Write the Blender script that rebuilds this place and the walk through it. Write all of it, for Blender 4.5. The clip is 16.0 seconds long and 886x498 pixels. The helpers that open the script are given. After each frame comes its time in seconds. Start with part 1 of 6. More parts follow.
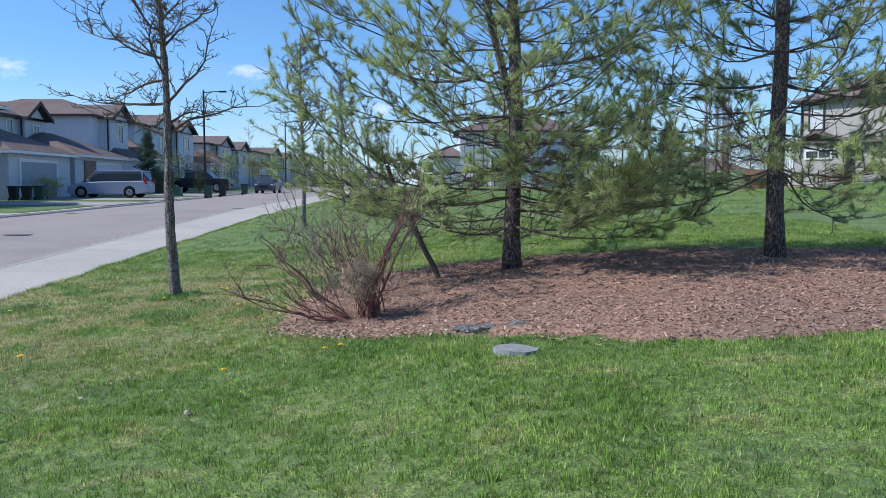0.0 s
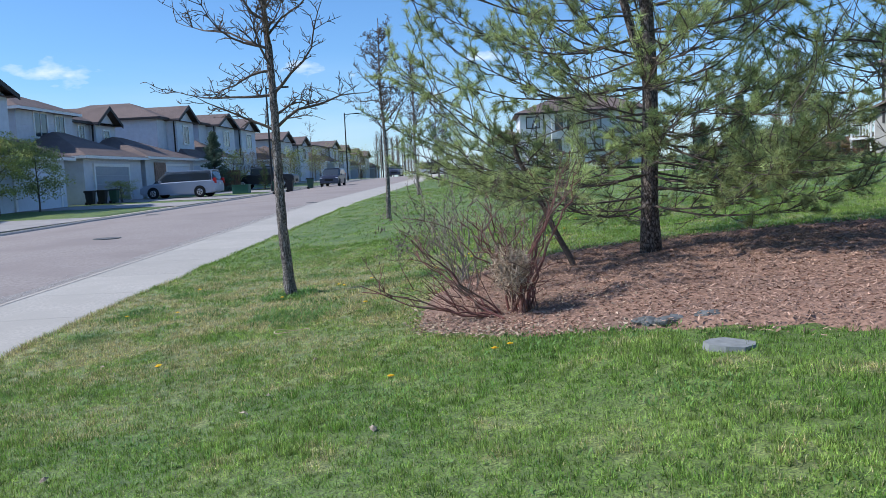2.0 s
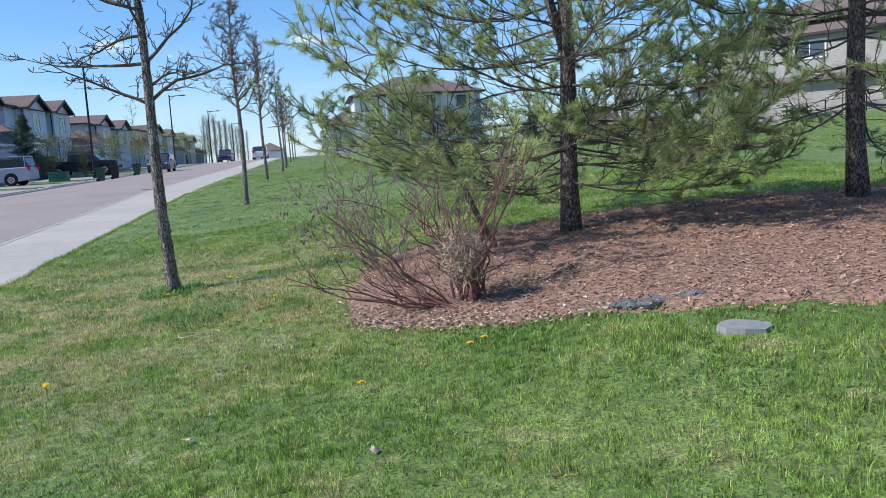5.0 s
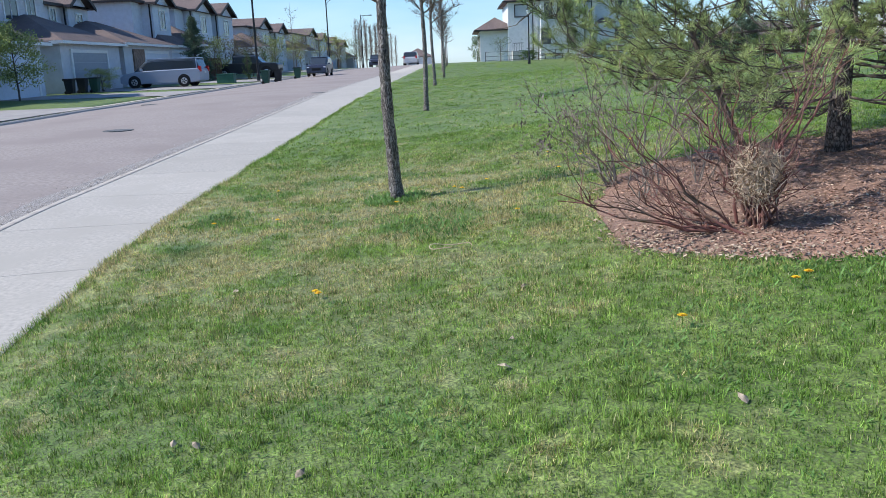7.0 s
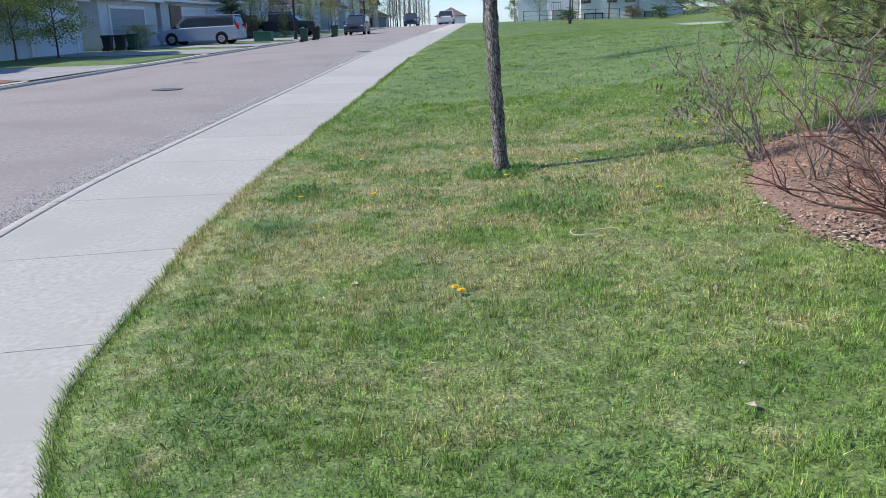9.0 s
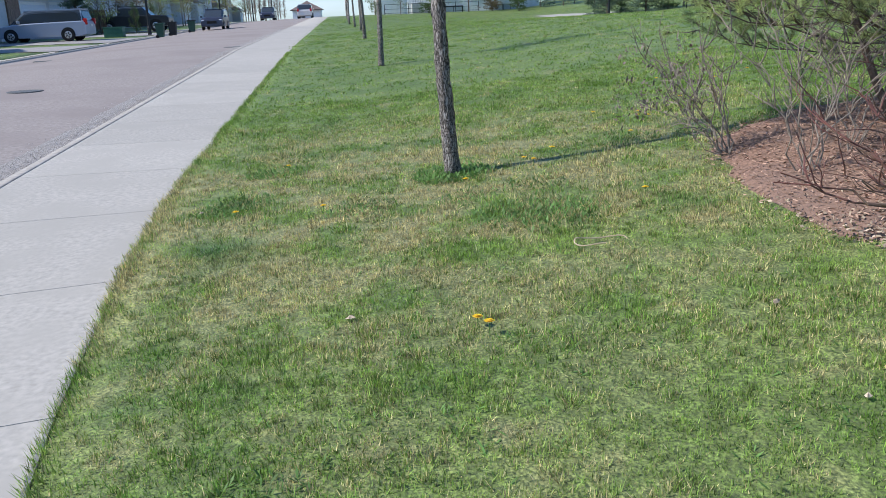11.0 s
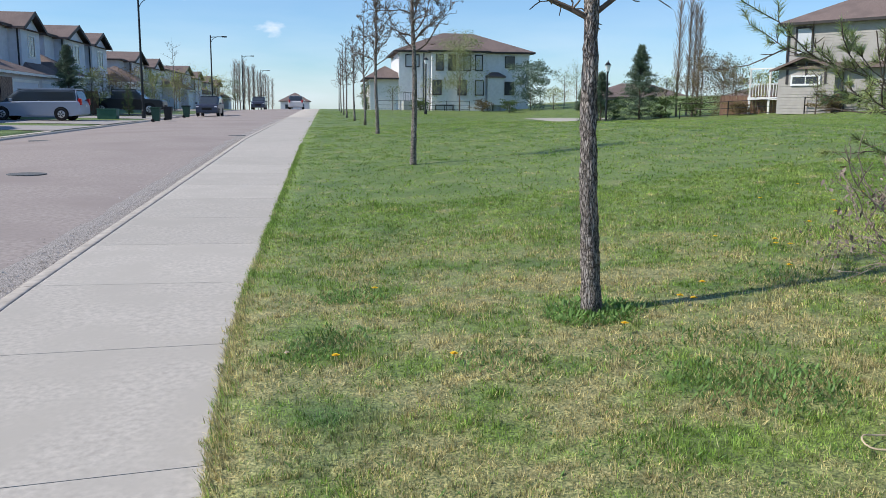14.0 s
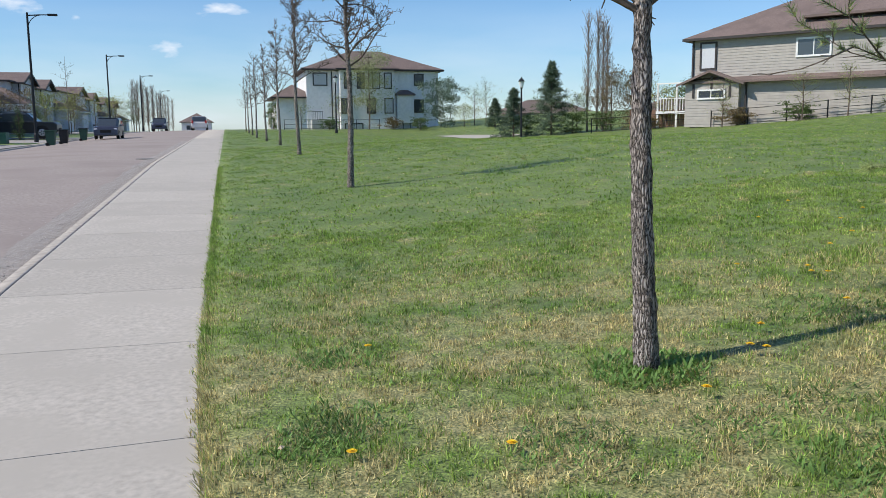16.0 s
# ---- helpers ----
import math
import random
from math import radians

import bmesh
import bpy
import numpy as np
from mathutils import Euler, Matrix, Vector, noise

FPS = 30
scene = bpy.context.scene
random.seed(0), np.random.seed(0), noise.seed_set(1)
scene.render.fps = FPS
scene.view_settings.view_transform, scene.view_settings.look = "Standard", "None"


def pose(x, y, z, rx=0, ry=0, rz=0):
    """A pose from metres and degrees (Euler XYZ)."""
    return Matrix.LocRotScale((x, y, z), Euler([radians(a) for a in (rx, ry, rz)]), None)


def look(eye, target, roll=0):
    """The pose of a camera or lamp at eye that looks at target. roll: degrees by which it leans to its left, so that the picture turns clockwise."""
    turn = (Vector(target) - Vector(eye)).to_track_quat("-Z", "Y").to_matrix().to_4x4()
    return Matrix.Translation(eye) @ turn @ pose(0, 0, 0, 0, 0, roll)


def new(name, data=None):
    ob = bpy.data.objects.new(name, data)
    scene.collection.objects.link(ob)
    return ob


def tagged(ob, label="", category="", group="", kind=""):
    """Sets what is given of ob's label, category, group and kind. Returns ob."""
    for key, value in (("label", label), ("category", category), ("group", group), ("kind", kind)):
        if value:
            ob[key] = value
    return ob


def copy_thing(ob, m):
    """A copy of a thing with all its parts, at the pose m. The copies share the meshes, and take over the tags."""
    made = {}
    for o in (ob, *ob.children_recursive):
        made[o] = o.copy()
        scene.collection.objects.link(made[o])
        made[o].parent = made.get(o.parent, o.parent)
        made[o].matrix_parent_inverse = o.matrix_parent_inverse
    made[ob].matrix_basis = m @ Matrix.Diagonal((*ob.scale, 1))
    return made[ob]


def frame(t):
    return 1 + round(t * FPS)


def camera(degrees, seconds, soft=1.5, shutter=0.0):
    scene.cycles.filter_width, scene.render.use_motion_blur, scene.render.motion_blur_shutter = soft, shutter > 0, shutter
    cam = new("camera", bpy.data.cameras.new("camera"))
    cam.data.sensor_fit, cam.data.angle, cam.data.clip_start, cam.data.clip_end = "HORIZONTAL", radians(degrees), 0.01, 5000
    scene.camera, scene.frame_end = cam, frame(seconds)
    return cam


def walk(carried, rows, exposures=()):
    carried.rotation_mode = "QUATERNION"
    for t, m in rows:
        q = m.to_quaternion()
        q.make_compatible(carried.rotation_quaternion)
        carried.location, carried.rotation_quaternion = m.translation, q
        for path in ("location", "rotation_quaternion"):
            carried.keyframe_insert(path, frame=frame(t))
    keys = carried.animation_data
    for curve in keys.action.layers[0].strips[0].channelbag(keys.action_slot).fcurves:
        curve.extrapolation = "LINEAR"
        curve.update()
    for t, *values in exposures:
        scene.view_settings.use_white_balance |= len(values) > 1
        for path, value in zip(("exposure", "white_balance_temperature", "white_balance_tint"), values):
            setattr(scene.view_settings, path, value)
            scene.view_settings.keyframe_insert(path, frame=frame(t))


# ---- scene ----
cam = camera(56.1, 16.0, soft=0.45)
PATH = [
    (0, (0.243, 0.542, 1.323), (0.273, 2.537, 1.174), 0.0),
    (0.5, (0.003, 0.622, 1.341), (0.265, 2.601, 1.224), -1.7),
    (1, (-0.132, 0.805, 1.303), (0.075, 2.787, 1.137), -1.6),
    (1.5, (-0.299, 0.952, 1.338), (-0.367, 2.943, 1.169), -2.7),
    (2, (-0.544, 1.12, 1.311), (-0.654, 3.109, 1.133), -2.8),
    (2.5, (-0.747, 1.329, 1.252), (-0.879, 3.314, 1.053), -2.2),
    (3, (-0.897, 1.513, 1.246), (-1.08, 3.496, 1.06), -3.2),
    (3.2, (-0.929, 1.553, 1.239), (-0.897, 3.551, 1.146), -2.4),
    (5.3, (-1.506, 1.883, 1.317), (-1.219, 3.841, 1.024), -3.3),
    (5.5, (-1.612, 1.913, 1.337), (-1.422, 3.876, 1.006), -3.8),
    (6, (-1.779, 2.103, 1.313), (-1.718, 4.064, 0.927), -4.2),
    (6.5, (-1.981, 2.259, 1.311), (-1.988, 4.219, 0.914), -2.9),
    (7, (-2.258, 2.353, 1.303), (-2.309, 4.305, 0.87), -2.4),
    (7.5, (-2.396, 2.621, 1.301), (-2.468, 4.556, 0.8), -1.9),
    (8, (-2.634, 2.799, 1.294), (-2.753, 4.736, 0.812), -2.1),
    (8.5, (-2.893, 2.939, 1.28), (-3.017, 4.873, 0.787), -2.3),
    (9, (-3.031, 3.219, 1.284), (-3.149, 5.146, 0.765), -2.0),
    (9.2, (-3.096, 3.292, 1.278), (-3.215, 5.22, 0.761), -2.1),
    (11.3, (-3.914, 4.003, 1.285), (-3.671, 5.912, 0.737), -2.8),
    (11.5, (-4.0, 4.071, 1.287), (-3.735, 5.98, 0.754), -3.1),
    (12, (-4.099, 4.37, 1.294), (-3.745, 6.274, 0.793), -2.5),
    (12.5, (-4.314, 4.646, 1.302), (-4.027, 6.584, 0.9), -0.4),
    (13, (-4.483, 4.873, 1.312), (-4.235, 6.826, 0.957), -0.1),
    (13.5, (-4.528, 5.21, 1.323), (-4.266, 7.161, 0.967), 0.2),
    (14, (-4.74, 5.458, 1.321), (-4.464, 7.412, 0.994), 0.5),
    (14.5, (-4.89, 5.72, 1.291), (-4.618, 7.676, 0.971), 0.4),
    (15, (-4.949, 6.091, 1.306), (-4.676, 8.047, 0.991), -0.4),
    (15.5, (-5.172, 6.41, 1.312), (-4.872, 8.365, 1.017), -0.8),
    (16, (-5.188, 6.726, 1.312), (-4.696, 8.644, 1.027), -0.4),
]
walk(cam, [(t, look(eye, target, roll)) for t, eye, target, roll in PATH], [(0, 0.15, 5880, 10), (3.2, 0.14, 5930, 10), (5.5, 0.25, 6050, 10), (7.8, 0.32, 6050, 10), (9, 0.27, 6050, 10), (12.2, 0.2, 6120, 10), (13, 0.06, 6330, 10), (13.6, 0.15, 6400, 10), (14.5, 0.13, 6560, 10), (16, 0.08, 6620, 10)])

# ---- light ----
SUN_AZ, SUN_EL = radians(266.0), radians(43.0)      # compass azimuth (x east, y north), elevation
# clouds: direction, half width and half height of each
CLOUDS = ((-0.441, 0.888, 0.126, 0.027, 0.01), (-0.205, 0.97, 0.131, 0.018, 0.009), (-0.52, 0.835, 0.178, 0.016, 0.011), (-0.46, 0.879, 0.129, 0.045, 0.012), (-0.061, 0.994, 0.09, 0.022, 0.01), (0.005, 0.991, 0.133, 0.024, 0.008), (-0.15, 0.981, 0.121, 0.008, 0.004))
world = bpy.data.worlds.new("sky")
world.use_nodes = True
scene.world = world
wn, wl = world.node_tree.nodes, world.node_tree.links
sky = wn.new("ShaderNodeTexSky")
sky.sky_type, sky.sun_disc = "NISHITA", False
sky.sun_elevation, sky.sun_rotation = SUN_EL, SUN_AZ
sky.air_density, sky.dust_density, sky.ozone_density = 1.0, 0.25, 3.5
# small fair-weather clouds, and a thin white bank low over the horizon
wc = wn.new("ShaderNodeTexCoord")
wnoise = wn.new("ShaderNodeTexNoise")
wnoise.inputs["Scale"].default_value, wnoise.inputs["Detail"].default_value = 34.0, 7.0
wmap = wn.new("ShaderNodeMapping")
wmap.inputs["Scale"].default_value = (1.0, 1.0, 2.4)
wl.new(wc.outputs["Generated"], wmap.inputs["Vector"])
wl.new(wmap.outputs["Vector"], wnoise.inputs["Vector"])


def sky_math(op, a, b, clamp=False):
    n = wn.new("ShaderNodeMath")
    n.operation, n.use_clamp = op, clamp
    for k, v in enumerate((a, b)):
        if isinstance(v, (int, float)):
            n.inputs[k].default_value = v
        else:
            wl.new(v, n.inputs[k])
    return n.outputs["Value"]


ragged = sky_math("MULTIPLY", sky_math("SUBTRACT", wnoise.outputs["Fac"], 0.5), 3.6)
cover = None
for cx, cy, cz, cw, ch in CLOUDS:
    off = wn.new("ShaderNodeVectorMath")
    off.operation, off.inputs[1].default_value = "SUBTRACT", (cx, cy, cz)
    wl.new(wc.outputs["Generated"], off.inputs[0])
    oval = wn.new("ShaderNodeVectorMath")
    oval.operation, oval.inputs[1].default_value = "MULTIPLY", (1 / cw, 1 / cw, 1 / ch)
    wl.new(off.outputs["Vector"], oval.inputs[0])
    far_off = wn.new("ShaderNodeVectorMath")
    far_off.operation = "LENGTH"
    wl.new(oval.outputs["Vector"], far_off.inputs[0])
    puff = sky_math("MULTIPLY", sky_math("ADD", sky_math("SUBTRACT", 1.0, far_off.outputs["Value"]), ragged), 0.9, True)
    cover = puff if cover is None else sky_math("MAXIMUM", cover, puff)
wsep = wn.new("ShaderNodeSeparateXYZ")
wl.new(wc.outputs["Generated"], wsep.inputs["Vector"])
bank_noise = wn.new("ShaderNodeTexNoise")
bank_noise.inputs["Scale"].default_value, bank_noise.inputs["Detail"].default_value = 5.0, 6.0
bank_map = wn.new("ShaderNodeMapping")
bank_map.inputs["Scale"].default_value = (1.0, 1.0, 5.0)
wl.new(wc.outputs["Generated"], bank_map.inputs["Vector"])
wl.new(bank_map.outputs["Vector"], bank_noise.inputs["Vector"])
low_sky = wn.new("ShaderNodeMapRange")
low_sky.inputs["From Min"].default_value, low_sky.inputs["From Max"].default_value = 0.15, 0.01
wl.new(wsep.outputs["Z"], low_sky.inputs["Value"])
bank = sky_math("MULTIPLY", low_sky.outputs["Result"], sky_math("MULTIPLY", sky_math("SUBTRACT", bank_noise.outputs["Fac"], 0.28), 2.2), True)
cover = sky_math("MAXIMUM", cover, sky_math("MULTIPLY", bank, 0.6))
wmix = wn.new("ShaderNodeMix")
wmix.data_type = "RGBA"
wmix.inputs["B"].default_value = (6.9, 7.6, 8.6, 1)
wl.new(sky_math("MULTIPLY", cover, 0.9), wmix.inputs["Factor"])
wtint = wn.new("ShaderNodeMix")
wtint.data_type, wtint.blend_type = "RGBA", "MULTIPLY"
wtint.inputs["Factor"].default_value = 1.0
wtint.inputs["B"].default_value = (0.76, 0.97, 1.17, 1)
wl.new(sky.outputs["Color"], wtint.inputs["A"])
wl.new(wtint.outputs["Result"], wmix.inputs["A"])
wl.new(wmix.outputs["Result"], wn["Background"].inputs["Color"])
wn["Background"].inputs["Strength"].default_value = 0.117

sun = new("sun", bpy.data.lights.new("sun", "SUN"))
sun.data.energy, sun.data.angle, sun.data.color = 4.4, radians(1.2), (1.0, 0.94, 0.85)
sun_dir = Vector((math.sin(SUN_AZ) * math.cos(SUN_EL), math.cos(SUN_AZ) * math.cos(SUN_EL), math.sin(SUN_EL)))
sun.matrix_world = look(sun_dir * 50, (0, 0, 0))


# ---- materials ----
def material(name, color, rough=0.8, metal=0.0, dark=0.75, scale=8.0, bump=0.0, bump_scale=60.0, stretch=(1, 1, 1), second=None, second_scale=1.5, island=0.0, piece=0.0, spec=0.3):
    """Base colour with grain at one scale, patches of a second colour at another, and relief."""
    m = bpy.data.materials.new(name)
    m.use_nodes = True
    n, l = m.node_tree.nodes, m.node_tree.links
    b = n["Principled BSDF"]
    b.inputs["Roughness"].default_value, b.inputs["Metallic"].default_value = rough, metal
    b.inputs["Specular IOR Level"].default_value = spec
    geo = n.new("ShaderNodeNewGeometry")
    mp = n.new("ShaderNodeMapping")
    mp.inputs["Scale"].default_value = stretch
    l.new(geo.outputs["Position"], mp.inputs["Vector"])
    noise1 = n.new("ShaderNodeTexNoise")
    noise1.inputs["Scale"].default_value, noise1.inputs["Detail"].default_value = scale, 6.0
    l.new(mp.outputs["Vector"], noise1.inputs["Vector"])
    ramp = n.new("ShaderNodeValToRGB")
    ramp.color_ramp.elements[0].position, ramp.color_ramp.elements[1].position = 0.3, 0.7
    ramp.color_ramp.elements[0].color = (*[c * dark for c in color], 1)
    ramp.color_ramp.elements[1].color = (*[min(1, c * (2 - dark)) for c in color], 1)
    l.new(noise1.outputs["Fac"], ramp.inputs["Fac"])
    out = ramp.outputs["Color"]
    if second:
        noise2 = n.new("ShaderNodeTexNoise")
        noise2.inputs["Scale"].default_value, noise2.inputs["Detail"].default_value = second_scale, 4.0
        l.new(geo.outputs["Position"], noise2.inputs["Vector"])
        r2 = n.new("ShaderNodeValToRGB")
        r2.color_ramp.elements[0].position, r2.color_ramp.elements[1].position = 0.45, 0.65
        l.new(noise2.outputs["Fac"], r2.inputs["Fac"])
        mix = n.new("ShaderNodeMix")
        mix.data_type = "RGBA"
        mix.inputs["B"].default_value = (*second, 1)
        l.new(r2.outputs["Color"], mix.inputs["Factor"])
        l.new(out, mix.inputs["A"])
        out = mix.outputs["Result"]
    if island or piece:
        vary = n.new("ShaderNodeHueSaturation")
        mr = n.new("ShaderNodeMapRange")
        amount = island or piece
        mr.inputs["To Min"].default_value, mr.inputs["To Max"].default_value = 1 - amount, 1 + amount
        if island:
            l.new(geo.outputs["Random Per Island"], mr.inputs["Value"])
        else:
            info = n.new("ShaderNodeObjectInfo")
            l.new(info.outputs["Random"], mr.inputs["Value"])
        l.new(mr.outputs["Result"], vary.inputs["Value"])
        l.new(out, vary.inputs["Color"])
        out = vary.outputs["Color"]
    l.new(out, b.inputs["Base Color"])
    if bump:
        nb = n.new("ShaderNodeTexNoise")
        nb.inputs["Scale"].default_value, nb.inputs["Detail"].default_value = bump_scale, 5.0
        l.new(mp.outputs["Vector"], nb.inputs["Vector"])
        bp = n.new("ShaderNodeBump")
        bp.inputs["Strength"].default_value, bp.inputs["Distance"].default_value = min(1, bump * 20), bump
        l.new(nb.outputs["Fac"], bp.inputs["Height"])
        l.new(bp.outputs["Normal"], b.inputs["Normal"])
    return m


def turf_material(name, island, spread=1.0):
    """Mown spring lawn: fresh green with paler, straw-coloured and bluish patches."""
    m = bpy.data.materials.new(name)
    m.use_nodes = True
    n, l = m.node_tree.nodes, m.node_tree.links
    b = n["Principled BSDF"]
    b.inputs["Roughness"].default_value = 0.6
    b.inputs["Specular IOR Level"].default_value = 0.25
    geo = n.new("ShaderNodeNewGeometry")

    def patch(scale, lo, hi, detail=4.0):
        t = n.new("ShaderNodeTexNoise")
        t.inputs["Scale"].default_value, t.inputs["Detail"].default_value = scale, detail
        l.new(geo.outputs["Position"], t.inputs["Vector"])
        r = n.new("ShaderNodeMapRange")
        r.inputs["From Min"].default_value, r.inputs["From Max"].default_value = lo, hi
        l.new(t.outputs["Fac"], r.inputs["Value"])
        return r.outputs["Result"]

    def mixed(a, c, fac):
        x = n.new("ShaderNodeMix")
        x.data_type = "RGBA"
        l.new(fac, x.inputs["Factor"])
        for key, v in (("A", a), ("B", c)):
            if isinstance(v, tuple):
                x.inputs[key].default_value = (*v, 1)
            else:
                l.new(v, x.inputs[key])
        return x.outputs["Result"]

    green = mixed((0.170, 0.270, 0.062), (0.305, 0.398, 0.115), patch(1.3, 0.35, 0.65))
    # the turf is thinner and drier round the street trees
    away = n.new("ShaderNodeVectorMath")
    away.operation, away.inputs[1].default_value = "DISTANCE", (-3.4, 10.6, 0.0)
    l.new(geo.outputs["Position"], away.inputs[0])
    near = n.new("ShaderNodeMapRange")
    near.inputs["From Min"].default_value, near.inputs["From Max"].default_value = 5.0, 1.4
    near.inputs["To Min"].default_value, near.inputs["To Max"].default_value = 0.0, 0.95
    l.new(away.outputs["Value"], near.inputs["Value"])
    dry = n.new("ShaderNodeMath")
    dry.operation, dry.use_clamp = "ADD", True
    l.new(patch(2.6, 0.57, 0.80, 6.0), dry.inputs[0])
    thin = n.new("ShaderNodeMath")
    thin.operation = "MULTIPLY"
    l.new(near.outputs["Result"], thin.inputs[0])
    l.new(patch(1.9, 0.36, 0.56, 6.0), thin.inputs[1])
    l.new(thin.outputs["Value"], dry.inputs[1])
    share = dry.outputs["Value"]
    if island:
        many = n.new("ShaderNodeMath")
        many.operation, many.inputs[1].default_value = "MULTIPLY", 31.7
        l.new(geo.outputs["Random Per Island"], many.inputs[0])
        own = n.new("ShaderNodeMath")
        own.operation = "FRACT"
        l.new(many.outputs["Value"], own.inputs[0])
        pick = n.new("ShaderNodeMath")
        pick.operation = "GREATER_THAN"
        l.new(share, pick.inputs[0])
        l.new(own.outputs["Value"], pick.inputs[1])
        share = pick.outputs["Value"]
    green = mixed(green, (0.52, 0.45, 0.235), share)
    green = mixed(green, (0.125, 0.22, 0.072), patch(0.9, 0.60, 0.74))
    mottle = n.new("ShaderNodeHueSaturation")
    mr = n.new("ShaderNodeMapRange")
    mr.inputs["To Min"].default_value, mr.inputs["To Max"].default_value = 0.58, 1.45
    l.new(patch(16.0, 0.3, 0.7, 3.0), mr.inputs["Value"])
    l.new(mr.outputs["Result"], mottle.inputs["Value"])
    mottle.inputs["Saturation"].default_value = 1.07
    l.new(green, mottle.inputs["Color"])
    green = mottle.outputs["Color"]
    if island:
        rnd = geo.outputs["Random Per Island"]
        r = n.new("ShaderNodeMapRange")
        r.inputs["From Min"].default_value, r.inputs["From Max"].default_value = 0.94, 0.96
        l.new(rnd, r.inputs["Value"])
        green = mixed(green, (0.46, 0.42, 0.22), r.outputs["Result"])
        hv = n.new("ShaderNodeHueSaturation")
        r2 = n.new("ShaderNodeMath")
        r2.operation = "MULTIPLY_ADD"
        r2.inputs[1].default_value, r2.inputs[2].default_value = spread, 1.06 - spread / 2
        again = n.new("ShaderNodeMath")
        again.operation = "MULTIPLY"
        again.inputs[1].default_value = 17.31
        l.new(rnd, again.inputs[0])
        part_of = n.new("ShaderNodeMath")
        part_of.operation = "FRACT"
        l.new(again.outputs["Value"], part_of.inputs[0])
        l.new(part_of.outputs["Value"], r2.inputs[0])
        l.new(r2.outputs["Value"], hv.inputs["Value"])
        l.new(green, hv.inputs["Color"])
        green = hv.outputs["Color"]
        b.inputs["Subsurface Weight"].default_value = 0.0
        tr = n.new("ShaderNodeBsdfTranslucent")
        l.new(green, tr.inputs["Color"])
        ms = n.new("ShaderNodeMixShader")
        ms.inputs["Fac"].default_value = 0.3
        l.new(b.outputs["BSDF"], ms.inputs[1])
        l.new(tr.outputs["BSDF"], ms.inputs[2])
        l.new(ms.outputs["Shader"], n["Material Output"].inputs["Surface"])
    else:
        green = mixed(green, (0.10, 0.125, 0.05), patch(70.0, 0.25, 0.65, 3.0))
        bp = n.new("ShaderNodeBump")
        bp.inputs["Strength"].default_value, bp.inputs["Distance"].default_value = 0.7, 0.03
        t = n.new("ShaderNodeTexNoise")
        t.inputs["Scale"].default_value, t.inputs["Detail"].default_value = 40.0, 6.0
        l.new(geo.outputs["Position"], t.inputs["Vector"])
        l.new(t.outputs["Fac"], bp.inputs["Height"])
        l.new(bp.outputs["Normal"], b.inputs["Normal"])
    l.new(green, b.inputs["Base Color"])
    return m


def bark_material(name, plate, flank, crack, scale, stretch):
    """Bark in long raised plates with dark cracks between them."""
    m = bpy.data.materials.new(name)
    m.use_nodes = True
    n, l = m.node_tree.nodes, m.node_tree.links
    b = n["Principled BSDF"]
    b.inputs["Roughness"].default_value, b.inputs["Specular IOR Level"].default_value = 0.95, 0.15
    geo = n.new("ShaderNodeNewGeometry")
    mp = n.new("ShaderNodeMapping")
    mp.inputs["Scale"].default_value = (1, 1, stretch)
    l.new(geo.outputs["Position"], mp.inputs["Vector"])
    warp = n.new("ShaderNodeTexNoise")
    warp.inputs["Scale"].default_value, warp.inputs["Detail"].default_value = scale * 0.9, 3.0
    l.new(mp.outputs["Vector"], warp.inputs["Vector"])
    push = n.new("ShaderNodeVectorMath")
    push.operation = "MULTIPLY_ADD"
    push.inputs[1].default_value = (0.045, 0.045, 0.045)
    l.new(warp.outputs["Color"], push.inputs[0])
    l.new(mp.outputs["Vector"], push.inputs[2])
    vor = n.new("ShaderNodeTexVoronoi")
    vor.feature = "DISTANCE_TO_EDGE"
    vor.inputs["Scale"].default_value = scale
    l.new(push.outputs["Vector"], vor.inputs["Vector"])
    ramp = n.new("ShaderNodeValToRGB")
    ramp.color_ramp.elements[0].position, ramp.color_ramp.elements[0].color = 0.02, (*crack, 1)
    ramp.color_ramp.elements[1].position, ramp.color_ramp.elements[1].color = 0.30, (*plate, 1)
    mid = ramp.color_ramp.elements.new(0.12)
    mid.color = (*flank, 1)
    l.new(vor.outputs["Distance"], ramp.inputs["Fac"])
    grain = n.new("ShaderNodeTexNoise")
    grain.inputs["Scale"].default_value, grain.inputs["Detail"].default_value = scale * 2.2, 5.0
    l.new(mp.outputs["Vector"], grain.inputs["Vector"])
    mr = n.new("ShaderNodeMapRange")
    mr.inputs["From Min"].default_value, mr.inputs["From Max"].default_value = 0.3, 0.7
    mr.inputs["To Min"].default_value, mr.inputs["To Max"].default_value = 0.6, 1.3
    l.new(grain.outputs["Fac"], mr.inputs["Value"])
    hv = n.new("ShaderNodeHueSaturation")
    l.new(mr.outputs["Result"], hv.inputs["Value"])
    l.new(ramp.outputs["Color"], hv.inputs["Color"])
    l.new(hv.outputs["Color"], b.inputs["Base Color"])
    bp = n.new("ShaderNodeBump")
    bp.inputs["Strength"].default_value, bp.inputs["Distance"].default_value = 1.0, 0.02
    l.new(ramp.outputs["Color"], bp.inputs["Height"])
    l.new(bp.outputs["Normal"], b.inputs["Normal"])
    return m


